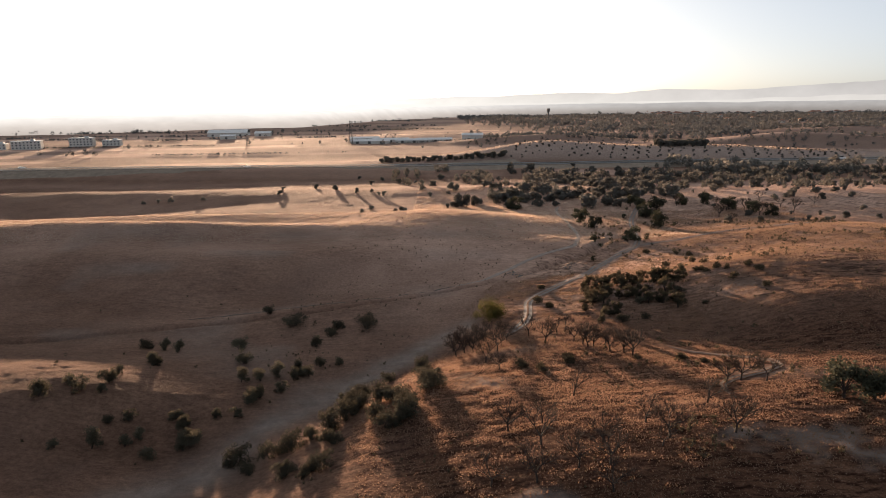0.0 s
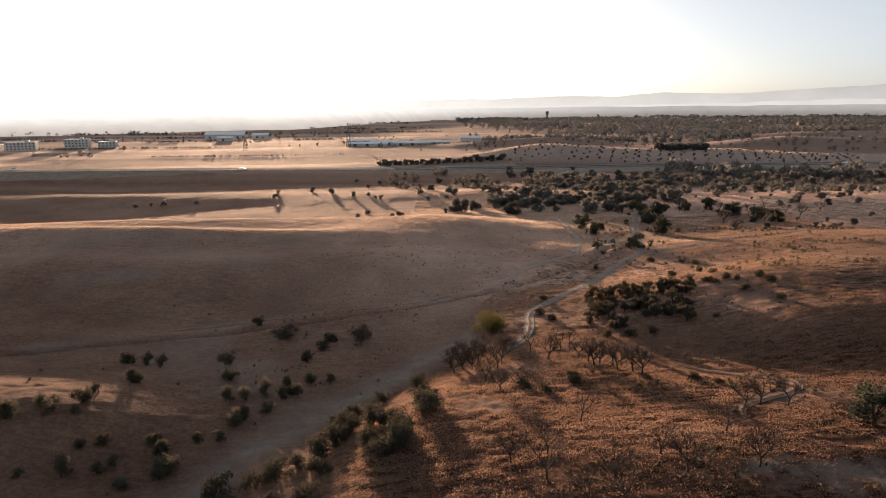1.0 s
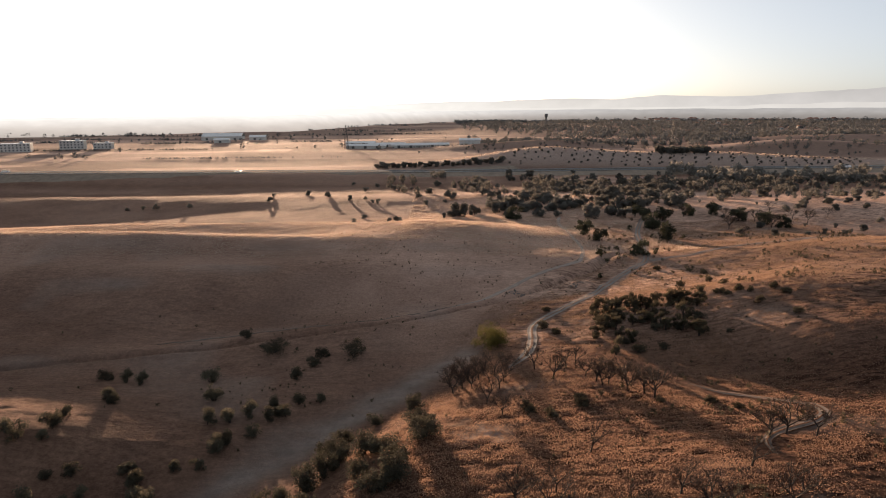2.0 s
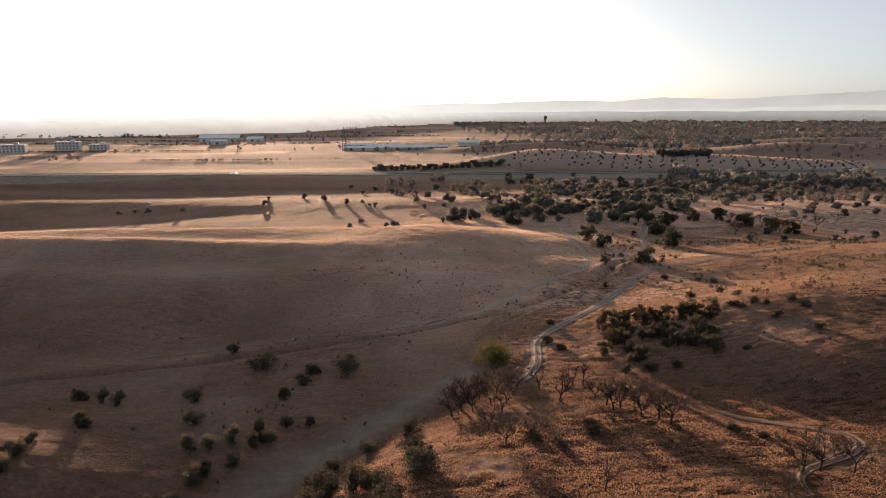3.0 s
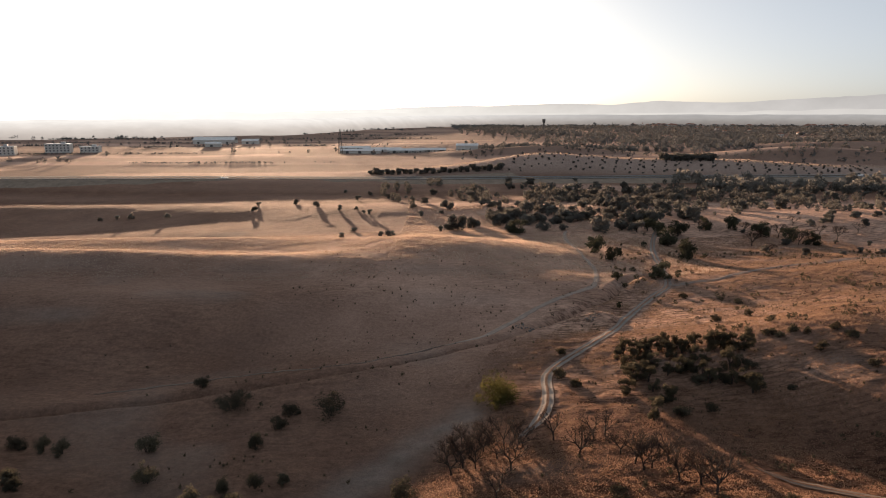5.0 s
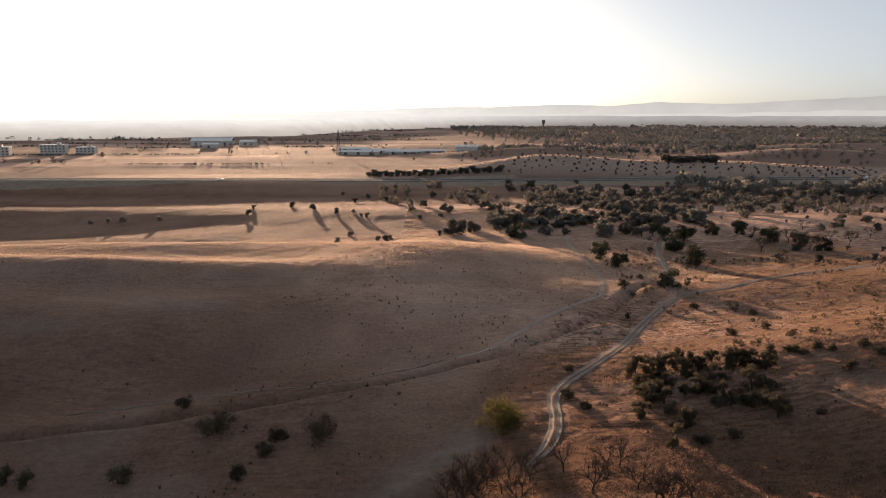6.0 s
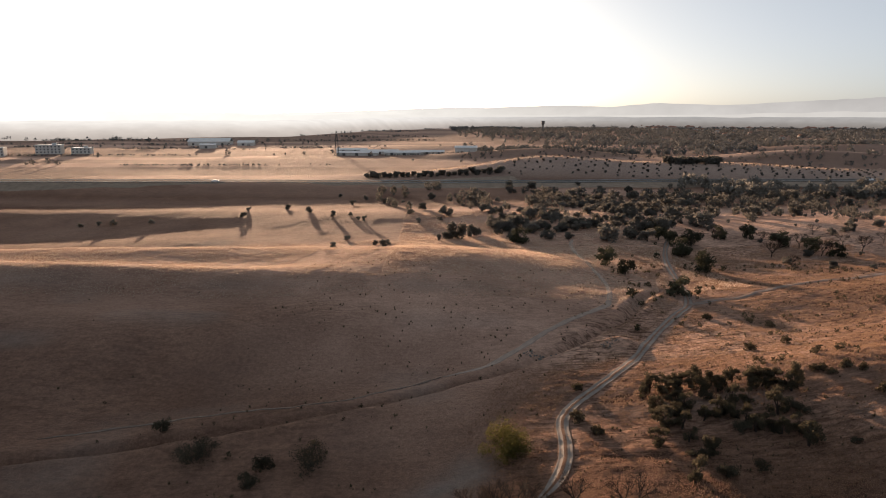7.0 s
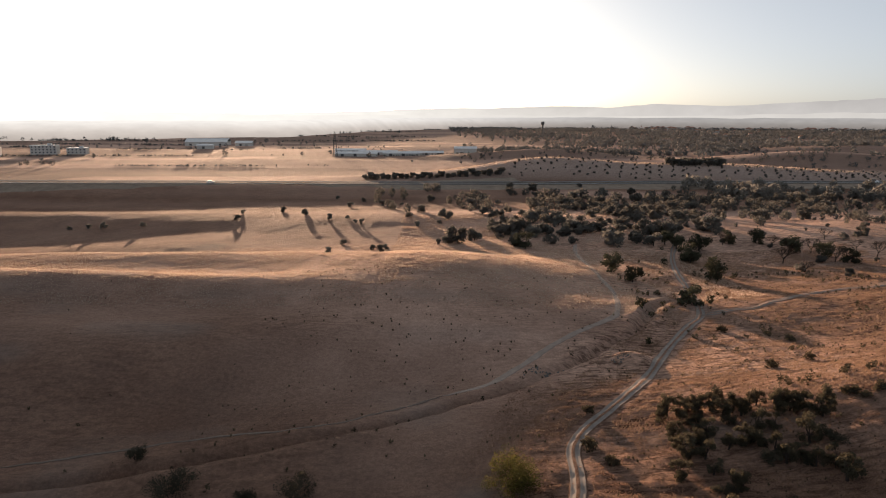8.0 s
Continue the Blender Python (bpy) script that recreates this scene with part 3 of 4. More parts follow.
CREST_TREES = [
    (-39.4, 295.1), (-32.2, 295.4), (-27.8, 285.9), (-25, 283), (-7.9, 295.1), (-3.6, 278.3),
    (4.4, 282.3), (-27.1, 248.5), (-28, 222), (-13, 224), (-16.9, 236.5), (-12.8, 236.1), (3.4, 243.4),
    (-139.8, 290.6), (-127.5, 292.8), (-112.1, 292.3), (-77.7, 301), (-64.7, 324.8), (-51.5, 309.8),
    (-50.2, 389.4), (-34.6, 378), (-13.8, 362.9), (-23.5, 358.8), 
    (-133.1, 292.1), (-79.5, 315.7), (-38.3, 352.2), (-19.1, 367),
]
olives = [make_shrub("shrub", 10 + i, 2.4, 2.6, OLIVE) for i in range(5)]
valley = [make_shrub("shrub", 15 + i, 2.3, 2.5, VALLEYLEAF) for i in range(5)]
scatter(valley, VALLEY_SHRUBS, "rounded grey-green shrub on the shaded valley floor", "shrub", "shrubs in the valley", 0.6, 1.15, 1)
scatter(olives, KNOLL_SHRUBS, "dense olive-green shrub on the flank of the knoll", "shrub", "shrubs on the knoll flank", 0.85, 1.35, 2)
r = random.Random(8)
INNER_SHRUBS = [(39 + 9 * r.uniform(-1, 1), 110 + 10 * r.uniform(-1, 1)) for _ in range(18)]
scatter(olives, INNER_SHRUBS, "low olive-green shrub among the thicket trees", "shrub", "undergrowth of the thicket", 0.4, 0.8, 14)
forget(olives)
forget(valley)
grove_trees = [make_oak("thicket_tree", 40 + i, 3.7, 2.7, GROVELEAF, 0.12, 1.3) for i in range(5)]
scatter(grove_trees, CLUMP_SHRUBS, "small grey-green tree in a hilltop thicket", "tree", "thicket on the hill", 0.55, 0.95, 3)
edge_row = [(30.0 + 1.35 * i, 120.4 + 2.4 * math.sin(i * 0.33) - 0.1 * i + 0.9 * math.sin(i * 2.3)) for i in range(15)]
scatter(grove_trees, edge_row, "small grey-green tree along the edge of the thicket", "tree", "thicket on the hill", 0.7, 1.0, 15)
forget(grove_trees)
big = [make_shrub("bush", 30 + i, 3.3, 5.0, OLIVE, 2.6, 0.11) for i in range(2)]
scatter(big, BIG_BUSHES, "large dusty olive bush beside the dry ditch", "bush", "", 0.85, 1.0, 4)
forget(big)
bright = make_shrub("bush", 33, 4.3, 6.2, YELLOWLEAF, 4.2, 0.12)
scatter([bright], [(9.8, 108.6)], "large yellow-green bush where the stream bed meets the track", "bush", "", 0.97, 1.03, 4)
forget([bright])
bares = [make_bare("bare_tree", 50 + i, 3.9) for i in range(6)]
scatter(bares, BARE_TREES, "leafless brown fruit tree in dry golden grass", "tree", "leafless trees on the knoll", 0.66, 1.02, 5)
scatter(bares, HILL_BARE, "leafless grey-brown tree on the golden hill", "tree", "leafless trees on the golden hill", 0.8, 1.25, 17)
forget(bares)
scrubs = [make_shrub("scrub_bush", 70 + i, 1.1, 1.6, SCRUB, 0.5, 0.12) for i in range(4)]
scatter(scrubs, SLOPE_SCRUB, "small brown scrubby bush in dry grass", "bush", "scrub on the slopes", 0.7, 1.3, 6)
forget(scrubs)
oaks = [make_oak("oak_tree", 90 + i, 4.6, 5.0, DARKLEAF, 0.24) for i in range(5)]
scatter(oaks, DARK_TREES, "dark round evergreen tree above the near track", "tree", "", 0.95, 1.1, 7)
scatter(oaks, TRACK_TREES, "dark evergreen tree beside the dirt track", "tree", "trees along the tracks", 1.0, 1.3, 8)
# oaks in the leaf colour that is paled for haze
dusty = [make_oak("oak_tree", 110 + i, 4.2, 5.2, HAZEDLEAF, 0.3) for i in range(5)]
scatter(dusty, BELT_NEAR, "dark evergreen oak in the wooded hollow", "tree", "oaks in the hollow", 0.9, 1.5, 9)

hill_trees = [make_oak("hill_tree", 130 + i, 4.2, 5.0, HAZEDLEAF, 0.3) for i in range(4)]


def wooded(count, seed, x0, x1, y0, y1, keep):
    """Places inside a stretch of the plan, thinned by chance and by keep(x, y)."""
    r = random.Random(seed)
    out = []
    while len(out) < count:
        x, y = r.uniform(x0, x1), r.uniform(y0, y1)
        if keep(x, y) > r.random():
            out.append((x, y))
    return out


def hollow(x, y):
    n = float(vnoise(np.array([x / 22]), np.array([y / 16]), 41)[0])
    core = math.exp(-((y - 372 + 0.05 * (x - 150)) / 42) ** 2) * (1 if x > 40 else 0.45)
    return core * (0.35 + 0.9 * max(n, 0))


scatter(dusty, wooded(120, 3, -20, 460, 285, 440, hollow), "dark evergreen oak in the wooded hollow", "tree", "oaks in the hollow", 0.6, 1.35, 11)
scatter(dusty, wooded(75, 7, 24, 112, 246, 345, lambda x, y: (along(TRACK_MAIN, x, y) > 4) * (0.25 + 0.75 * math.exp(-((x - 62 - 0.35 * (y - 290)) / 22) ** 2))), "dark evergreen oak in the wooded hollow", "tree", "oaks in the hollow", 0.5, 1.05, 16)
scatter(hill_trees, CREST_TREES, "dark small tree on the sunlit crest", "tree", "trees on the far crests", 0.4, 0.7, 10)
scatter(hill_trees, wooded(120, 4, 90, 330, 190, 300, lambda x, y: 0.5 if y > 190 + 0.12 * (x - 90) else 0.1), "small dark tree scattered over the dry hill", "tree", "trees over the dry hill", 0.3, 0.62, 12)
forget(oaks)
forget(dusty)
forget(hill_trees)

# ---- grass and stones ----
def tufts(name, count, seed, x0, x1, y0, y1, size, mat, label, keep=None, blades=4):
    """Leaning blades in tussocks, one sheet of them."""
    g = np.random.RandomState(seed)
    n0 = count * 3
    x, y = g.uniform(x0, x1, n0), g.uniform(y0, y1, n0)
    k = 0.55 + 0.6 * vnoise(x / 4, y / 3, seed + 50) - np.exp(-(along(STREAM_BED, x, y) / 4.5) ** 2)
    for tr in (TRACK_MAIN, TRACK_NEAR, TRACK_RIGHT):
        k = k - 2 * (along(tr, x, y) < 1.6)
    if keep is not None:
        k = k * keep(x, y)
    ok = g.uniform(0, 1, n0) < k
    x, y = x[ok][:count], y[ok][:count]
    n = len(x)
    z = fine(x, y) - 0.03
    V = np.zeros((n, blades, 3, 3))
    an0 = g.uniform(0, 6.28, n)
    s = size * g.uniform(0.5, 1.3, n)
    for b in range(blades):
        an = an0 + b * 6.28 / blades + g.uniform(-0.4, 0.4, n)
        cx, cy = np.cos(an), np.sin(an)
        w = s * 0.34
        V[:, b, 0] = np.stack([x - cy * w, y + cx * w, z], -1)
        V[:, b, 1] = np.stack([x + cy * w, y - cx * w, z], -1)
        V[:, b, 2] = np.stack([x + cx * s * g.uniform(0.2, 0.7, n), y + cy * s * g.uniform(0.2, 0.7, n), z + s * g.uniform(0.6, 1.1, n)], -1)
    V = V.reshape(-1, 3)
    me = bpy.data.meshes.new(name)
    m = len(V)
    me.vertices.add(m)
    me.vertices.foreach_set("co", V.reshape(-1))
    me.loops.add(m)
    me.loops.foreach_set("vertex_index", np.arange(m, dtype=np.int32))
    me.polygons.add(m // 3)
    me.polygons.foreach_set("loop_start", np.arange(0, m, 3, dtype=np.int32))
    me.update(calc_edges=True)
    me.materials.append(mat)
    return tagged(new(name, me), label, "grass", kind="stuff")


tufts("dry_grass", 95000, 1, -8, 75, 40, 135, 0.15, STRAW, "tussocks of dry golden grass on the near hills", lambda x, y: x > -12 + 0.4 * np.maximum(y - 70, 0))
tufts("dry_grass", 70000, 2, 8, 130, 118, 235, 0.22, GOLD_STRAW, "tussocks of dry golden grass on the further hill", lambda x, y: x > 9 + 0.75 * np.clip(y - 118, 0, 60))
tufts("dry_grass", 75000, 8, -12, 46, 58, 108, 0.11, STRAW, "thick backlit golden grass over the knoll", lambda x, y: x > -10 + 0.5 * np.maximum(y - 74, 0))
tufts("scrub", 1500, 4, -30, 120, 40, 190, 0.36, SCRUB, "low brown weeds among the dry grass", blades=6)
tufts("scrub", 9000, 6, 4, 130, 45, 215, 0.2, SCRUB, "coarse tussocks of russet grass on the slopes", lambda x, y: (x > -2 + 0.55 * np.clip(y - 70, 0, 90)) * np.clip(0.4 + vnoise(x / 9, y / 7, 26), 0, 1), blades=6)
# pale tufts brighten the ground where the sun catches it
tufts("dry_grass", 60000, 7, -170, 50, 165, 245, 0.24, LIT_STRAW, "backlit dry grass on the crest of the long slope")
tufts("dry_grass", 40000, 9, -10, 75, 178, 300, 0.26, LIT_STRAW, "pale backlit grass between the slope and the wooded hollow")
tufts("scrub", 60, 5, -110, 20, 45, 190, 0.4, SCRUB, "low brown weeds on the shaded slope", blades=6)


def stone_mesh(seed):
    bm = bmesh.new()
    bmesh.ops.create_icosphere(bm, subdivisions=1, radius=0.5)
    r = random.Random(seed)
    for v in bm.verts:
        v.co *= r.uniform(0.7, 1.2)
        v.co.z *= 0.7
    me = bpy.data.meshes.new("stone")
    bm.to_mesh(me)
    bm.free()
    return me


STONE = plain("pale_stone", (0.12, 0.11, 0.10), (0.2, 0.185, 0.17), 4)
stones = [stone_mesh(i) for i in range(4)]
for me in stones:
    me.materials.append(STONE)


def heap(x0, y0, count, wide, deep, seed, label):
    r = random.Random(seed)
    top = tagged(new("stone_heap"), label, "stones")
    top.location = (x0, y0, z_at(x0, y0))
    for _ in range(count):
        x, y, s = r.gauss(0, wide), r.gauss(0, deep), r.uniform(0.2, 0.55)
        lift = 0.5 * math.exp(-(x / wide) ** 2 - (y / deep) ** 2) * r.random()
        o = new("stone", r.choice(stones))
        o.parent = top
        o.matrix_local = pose(x, y, z_at(x0 + x, y0 + y) - top.location.z + 0.1 + lift, r.uniform(0, 90), 0, r.uniform(0, 360)) @ Matrix.Diagonal((s, s * 0.8, s, 1))


heap(31.6, 142.6, 26, 0.8, 0.5, 5, "heap of pale rubble stones beside the track")
heap(18.6, 140.5, 34, 1.7, 0.7, 6, "scattered grey rubble on the shaded slope")

# ---- highway ----
ROAD_LINE = [(-1500, 340), (-900, 366), (-400, 398), (-190, 418), (-95, 432), (100, 450), (265, 466), (500, 484), (900, 500), (1500, 505)]


def smooth_line(points, step):
    out = []
    pts = [Vector((x, y, 0)) for x, y in points]
    for i in range(len(pts) - 1):
        p0, p1, p2, p3 = pts[max(i - 1, 0)], pts[i], pts[i + 1], pts[min(i + 2, len(pts) - 1)]
        n = max(2, int((p2 - p1).length / step))
        for k in range(n):
            u = k / n
            out.append(0.5 * ((2 * p1) + (p2 - p0) * u + (2 * p0 - 5 * p1 + 4 * p2 - p3) * u * u + (3 * p1 - p0 - 3 * p2 + p3) * u ** 3))
    return out + [pts[-1]]


road_mid = smooth_line(ROAD_LINE, 8)
rx = np.array([p.x for p in road_mid])
ry = np.array([p.y for p in road_mid])
rz = land(rx, ry)
rz = np.convolve(np.pad(rz, 12, mode="edge"), np.ones(25) / 25, mode="valid") + 0.7


def band(name, lo, hi, up, mat, label, drop=0.0, foot=0.0):
    """A strip along the highway between two offsets from its middle line, its sides sloping out by foot."""
    tx, ty = np.gradient(rx), np.gradient(ry)
    n = np.hypot(tx, ty)
    nx, ny = -ty / n, tx / n
    offs = np.array([lo - foot, lo, hi, hi + foot])
    ups = np.array([up - drop, up, up, up - drop])
    X = rx[:, None] + nx[:, None] * offs
    Y = ry[:, None] + ny[:, None] * offs
    Z = rz[:, None] + ups + 0 * X
    if foot:
        Z[:, [0, 3]] = land(X[:, [0, 3]], Y[:, [0, 3]]) - 0.4
    me = grid_mesh(name, X, Y, Z, mat)
    for p in me.polygons:
        p.use_smooth = False
    return tagged(new(name, me), label, "road", kind="structure")


EARTH = plain("bank_earth", (0.15, 0.115, 0.085), (0.25, 0.19, 0.14), 0.3)
STEEL = plain("galvanised_steel", (0.26, 0.26, 0.26), (0.36, 0.36, 0.36), 2, 0.9, 0.2, 0.1)
band("road_bank", -12, 12, -0.12, EARTH, "earth bank under the highway", 2.5, 14)
band("road", -10, -1.5, 0.0, ASPHALT, "grey asphalt carriageway of a distant highway", 0.4)
band("road", 1.5, 10, 0.0, ASPHALT, "grey asphalt carriageway of a distant highway", 0.4)
band("guard_rail", -11.2, -10.9, 0.75, STEEL, "long galvanised guard rail along the highway", 0.35)
band("guard_rail", -0.15, 0.15, 0.8, STEEL, "long galvanised guard rail between the carriageways", 0.35)

PAINT = plain("white_car_paint", (0.75, 0.75, 0.75), (0.82, 0.82, 0.82), 1, 0.25, 0.5)
RUBBER = plain("tyre_rubber", (0.02, 0.02, 0.02), (0.03, 0.03, 0.03), 5)
LAMP_LENS = plain("clear_lens", (0.7, 0.7, 0.68), (0.8, 0.8, 0.78), 1, 0.1, 0.5)
TAIL_LENS = plain("red_lens", (0.3, 0.02, 0.02), (0.4, 0.03, 0.03), 1, 0.2, 0.5)
GLASS = plain("dark_glass", (0.02, 0.025, 0.03), (0.03, 0.035, 0.04), 1, 0.08, 0.5)


def boxes(name, parts, mat, bevel=0.0):
    """One mesh of boxes: centre and size of each."""
    bm = bmesh.new()
    for (cx, cy, cz), (sx, sy, sz) in parts:
        bmesh.ops.create_cube(bm, size=1, matrix=Matrix.Translation((cx, cy, cz)) @ Matrix.Diagonal((sx, sy, sz, 1)))
    if bevel:
        bmesh.ops.bevel(bm, geom=bm.edges[:], offset=bevel, segments=2, affect="EDGES")
    me = bpy.data.meshes.new(name)
    bm.to_mesh(me)
    bm.free()
    me.materials.append(mat)
    return me


def part(name, me, parent, label=""):
    o = new(name, me)
    o.parent = parent
    if label:
        o["label"] = label
    return o


def vehicle(name, length, height, label, category, at, turn):
    top = tagged(new(name), label, category)
    part("body", boxes("body", [((0, 0, 0.35 + height * 0.22), (length, 1.8, height * 0.44))], PAINT, 0.12), top)
    part("cabin", boxes("cabin", [((-0.1 * length, 0, 0.3 + height * 0.62), (length * 0.58, 1.6, height * 0.4))], GLASS, 0.15), top)
    for sx in (-0.32, 0.32):
        for sy in (-0.8, 0.8):
            bm = bmesh.new()
            bmesh.ops.create_cone(bm, cap_ends=True, segments=14, radius1=0.33, radius2=0.33, depth=0.22, matrix=pose(sx * length, sy, 0.33, 90, 0, 0))
            me = bpy.data.meshes.new("wheel")
            bm.to_mesh(me)
            bm.free()
            me.materials.append(RUBBER)
            wheel = part("wheel", me, top)
            rim = bmesh.new()
            bmesh.ops.create_cone(rim, cap_ends=True, segments=12, radius1=0.2, radius2=0.16, depth=0.05, matrix=pose(sx * length, sy + math.copysign(0.12, sy), 0.33, 90, 0, 0))
            hub = bpy.data.meshes.new("rim")
            rim.to_mesh(hub)
            rim.free()
            hub.materials.append(STEEL)
            part("rim", hub, wheel)
    lamp = boxes("headlight", [((0, 0, 0), (0.08, 0.36, 0.18))], LAMP_LENS, 0.02)
    tail = boxes("tail_light", [((0, 0, 0), (0.08, 0.3, 0.2))], TAIL_LENS, 0.02)
    for sy in (-0.62, 0.62):
        part("headlight", lamp, top).location = (length / 2, sy, 0.35 + height * 0.28)
        part("tail_light", tail, top).location = (-length / 2, sy, 0.35 + height * 0.3)
    part("bumper", boxes("bumper", [((length / 2 + 0.02, 0, 0.42), (0.16, 1.7, 0.22)), ((-length / 2 - 0.02, 0, 0.42), (0.16, 1.7, 0.22))], RUBBER, 0.04), top)
    i = int(np.argmin(np.abs(rx - at[0])))
    top.matrix_world = pose(rx[i], ry[i] + at[1], rz[i] + 0.02, 0, 0, turn)


vehicle("car", 4.4, 1.5, "small white car on the distant highway", "car", (-130, -6), 12)
vehicle("car", 4.4, 1.5, "small white car on the far carriageway", "car", (-275, 6), 8)
vehicle("van", 6.5, 2.6, "white delivery van on the distant highway", "van", (296, -6), 0)

# ---- orchard rows on the far hill ----
seedling = make_oak("orchard_tree", 140, 3.2, 3.4, HAZEDLEAF, 0.45, 0.35)
rows_of = []
for i in range(30):
    for j in range(7):
        x, y = 52 + i * 9.6 + j * 2.4 + 1.6 * math.sin(7.1 * i + 3 * j), 468 + 0.06 * i * 9 + j * 6.6 + 3 * math.sin(i * 0.5) + 1.4 * math.cos(5.3 * i + 9 * j)
        if random.Random(i * 31 + j).random() < 0.84:
            rows_of.append((x, y))
scatter([seedling], rows_of, "small dark fruit tree in an orchard row", "tree", "orchard rows", 0.32, 0.6, 21)
row_trees = [(-44 + 2.7 * i + 1.2 * math.sin(i * 2.1), 474 + 0.05 * i + 2 * math.sin(i * 1.7)) for i in range(36)]
scatter([seedling], row_trees, "dark tree in a long windbreak row", "tree", "windbreak trees", 0.9, 1.5, 22)
grove = [(181 + 3.4 * (i % 12) + 1.5 * math.sin(i), 510 + 5 * (i // 12) + 1.5 * math.cos(i * 3)) for i in range(36)]
scatter([seedling], grove, "dark tree in a dense grove on the hilltop", "tree", "hilltop grove", 1.2, 1.7, 23)
forget([seedling])


# ---- far woods ----
def far_woods(name, count, seed, x0, x1, y0, y1, lo, hi, label, keep=None, k=40, leaf=0.14, mat=None):
    """Ragged clumps of leaf faces on short stems, too far to count."""
    g = np.random.RandomState(seed)
    x, y = g.uniform(x0, x1, count), g.uniform(y0, y1, count)
    if keep is not None:
        ok = g.uniform(0, 1, count) < keep(x, y)
        x, y = x[ok], y[ok]
    n = len(x)
    z = land(x, y)
    h = g.uniform(lo, hi, n)
    w = h * g.uniform(0.3, 0.6, n)
    d = g.normal(size=(n, k, 3))
    d /= np.linalg.norm(d, axis=2, keepdims=True)
    rad = g.uniform(0.35, 1, (n, k, 1)) ** 0.5
    c = np.stack([x, y, z + 0.55 * h], -1)[:, None] + d * rad * np.stack([w, w, 0.5 * h], -1)[:, None]
    q = g.normal(size=(n, k, 3, 3)) * (leaf * h)[:, None, None, None]
    V = (c[:, :, None, :] + q).reshape(-1, 3)
    me = bpy.data.meshes.new(name)
    m = len(V)
    me.vertices.add(m)
    me.vertices.foreach_set("co", V.reshape(-1))
    me.loops.add(m)
    me.loops.foreach_set("vertex_index", np.arange(m, dtype=np.int32))
    me.polygons.add(m // 3)
    me.polygons.foreach_set("loop_start", np.arange(0, m, 3, dtype=np.int32))
    me.update(calc_edges=True)
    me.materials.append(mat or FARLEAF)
    return tagged(new(name, me), label, "woods", kind="stuff")


def patchy(x, y):
    return np.clip(0.75 + 0.7 * vnoise(x / 120, y / 160, 61), 0, 1) * np.clip((x - 60 + 0.25 * (y - 1300)) / 200, 0, 1)


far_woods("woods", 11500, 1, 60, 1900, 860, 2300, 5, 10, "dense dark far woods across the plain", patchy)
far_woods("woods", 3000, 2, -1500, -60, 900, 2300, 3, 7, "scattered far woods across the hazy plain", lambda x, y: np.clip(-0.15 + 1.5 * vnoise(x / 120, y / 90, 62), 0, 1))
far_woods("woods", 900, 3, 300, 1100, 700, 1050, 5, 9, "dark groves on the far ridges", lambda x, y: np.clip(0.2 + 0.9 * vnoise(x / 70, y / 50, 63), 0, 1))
far_woods("woods", 420, 4, 150, 700, 375, 445, 4, 8, "dark thickets below the highway", lambda x, y: np.clip(0.5 + 0.9 * vnoise(x / 40, y / 20, 64), 0, 1), 90, 0.12, HAZEDLEAF)
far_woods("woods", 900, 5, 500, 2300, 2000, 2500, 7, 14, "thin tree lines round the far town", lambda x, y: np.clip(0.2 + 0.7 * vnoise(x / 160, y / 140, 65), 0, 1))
far_woods("woods", 2400, 6, -30, 520, 285, 450, 2.5, 6, "undergrowth and oaks filling the wooded hollow", lambda x, y: np.exp(-((y - 368 + 0.05 * (x - 150)) / 36) ** 2) * np.clip(0.5 + vnoise(x / 20, y / 15, 41), 0, 1) * np.where(x > 40, 1, 0.4), 150, 0.09, HAZEDLEAF)
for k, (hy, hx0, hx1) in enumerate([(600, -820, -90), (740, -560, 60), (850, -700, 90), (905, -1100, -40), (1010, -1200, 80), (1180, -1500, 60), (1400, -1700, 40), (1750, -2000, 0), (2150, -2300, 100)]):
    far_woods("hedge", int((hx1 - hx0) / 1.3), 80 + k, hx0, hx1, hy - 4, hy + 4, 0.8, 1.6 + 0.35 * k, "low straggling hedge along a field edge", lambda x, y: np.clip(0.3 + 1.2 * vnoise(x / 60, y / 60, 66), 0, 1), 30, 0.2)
far_woods("scrub", 420, 21, 36, 92, 150, 240, 0.6, 1.9, "dark scrub along the dry gully and tracks", lambda x, y: np.clip(0.15 + 1.1 * vnoise(x / 9, y / 9, 91), 0, 1) * np.exp(-((x - 46 - 0.42 * (y - 160)) / 9) ** 2) * (along(TRACK_MAIN, x, y) > 1.8) * (along(TRACK_LEFT, x, y) > 1.5), 70, 0.13, DARKLEAF)
far_woods("scrub", 2400, 22, 46, 130, 112, 205, 0.3, 0.95, "low dark weeds in patches on the dry hill", lambda x, y: np.clip(-0.1 + 1.1 * vnoise(x / 8, y / 4, 92), 0, 1), 26, 0.2, SCRUB)
far_woods("scrub", 900, 23, 22, 62, 52, 95, 0.3, 0.8, "low dark weeds in patches on the knoll", lambda x, y: np.clip(-0.1 + 1.1 * vnoise(x / 7, y / 3, 93), 0, 1), 26, 0.2, SCRUB)
far_woods("scrub", 140, 24, -60, 30, 85, 165, 0.25, 0.7, "low dark weeds along the ditch on the shaded slope", lambda x, y: np.exp(-(along(DITCH, x, y) / 2.5) ** 2) + 0.12, 26, 0.2, SCRUB)
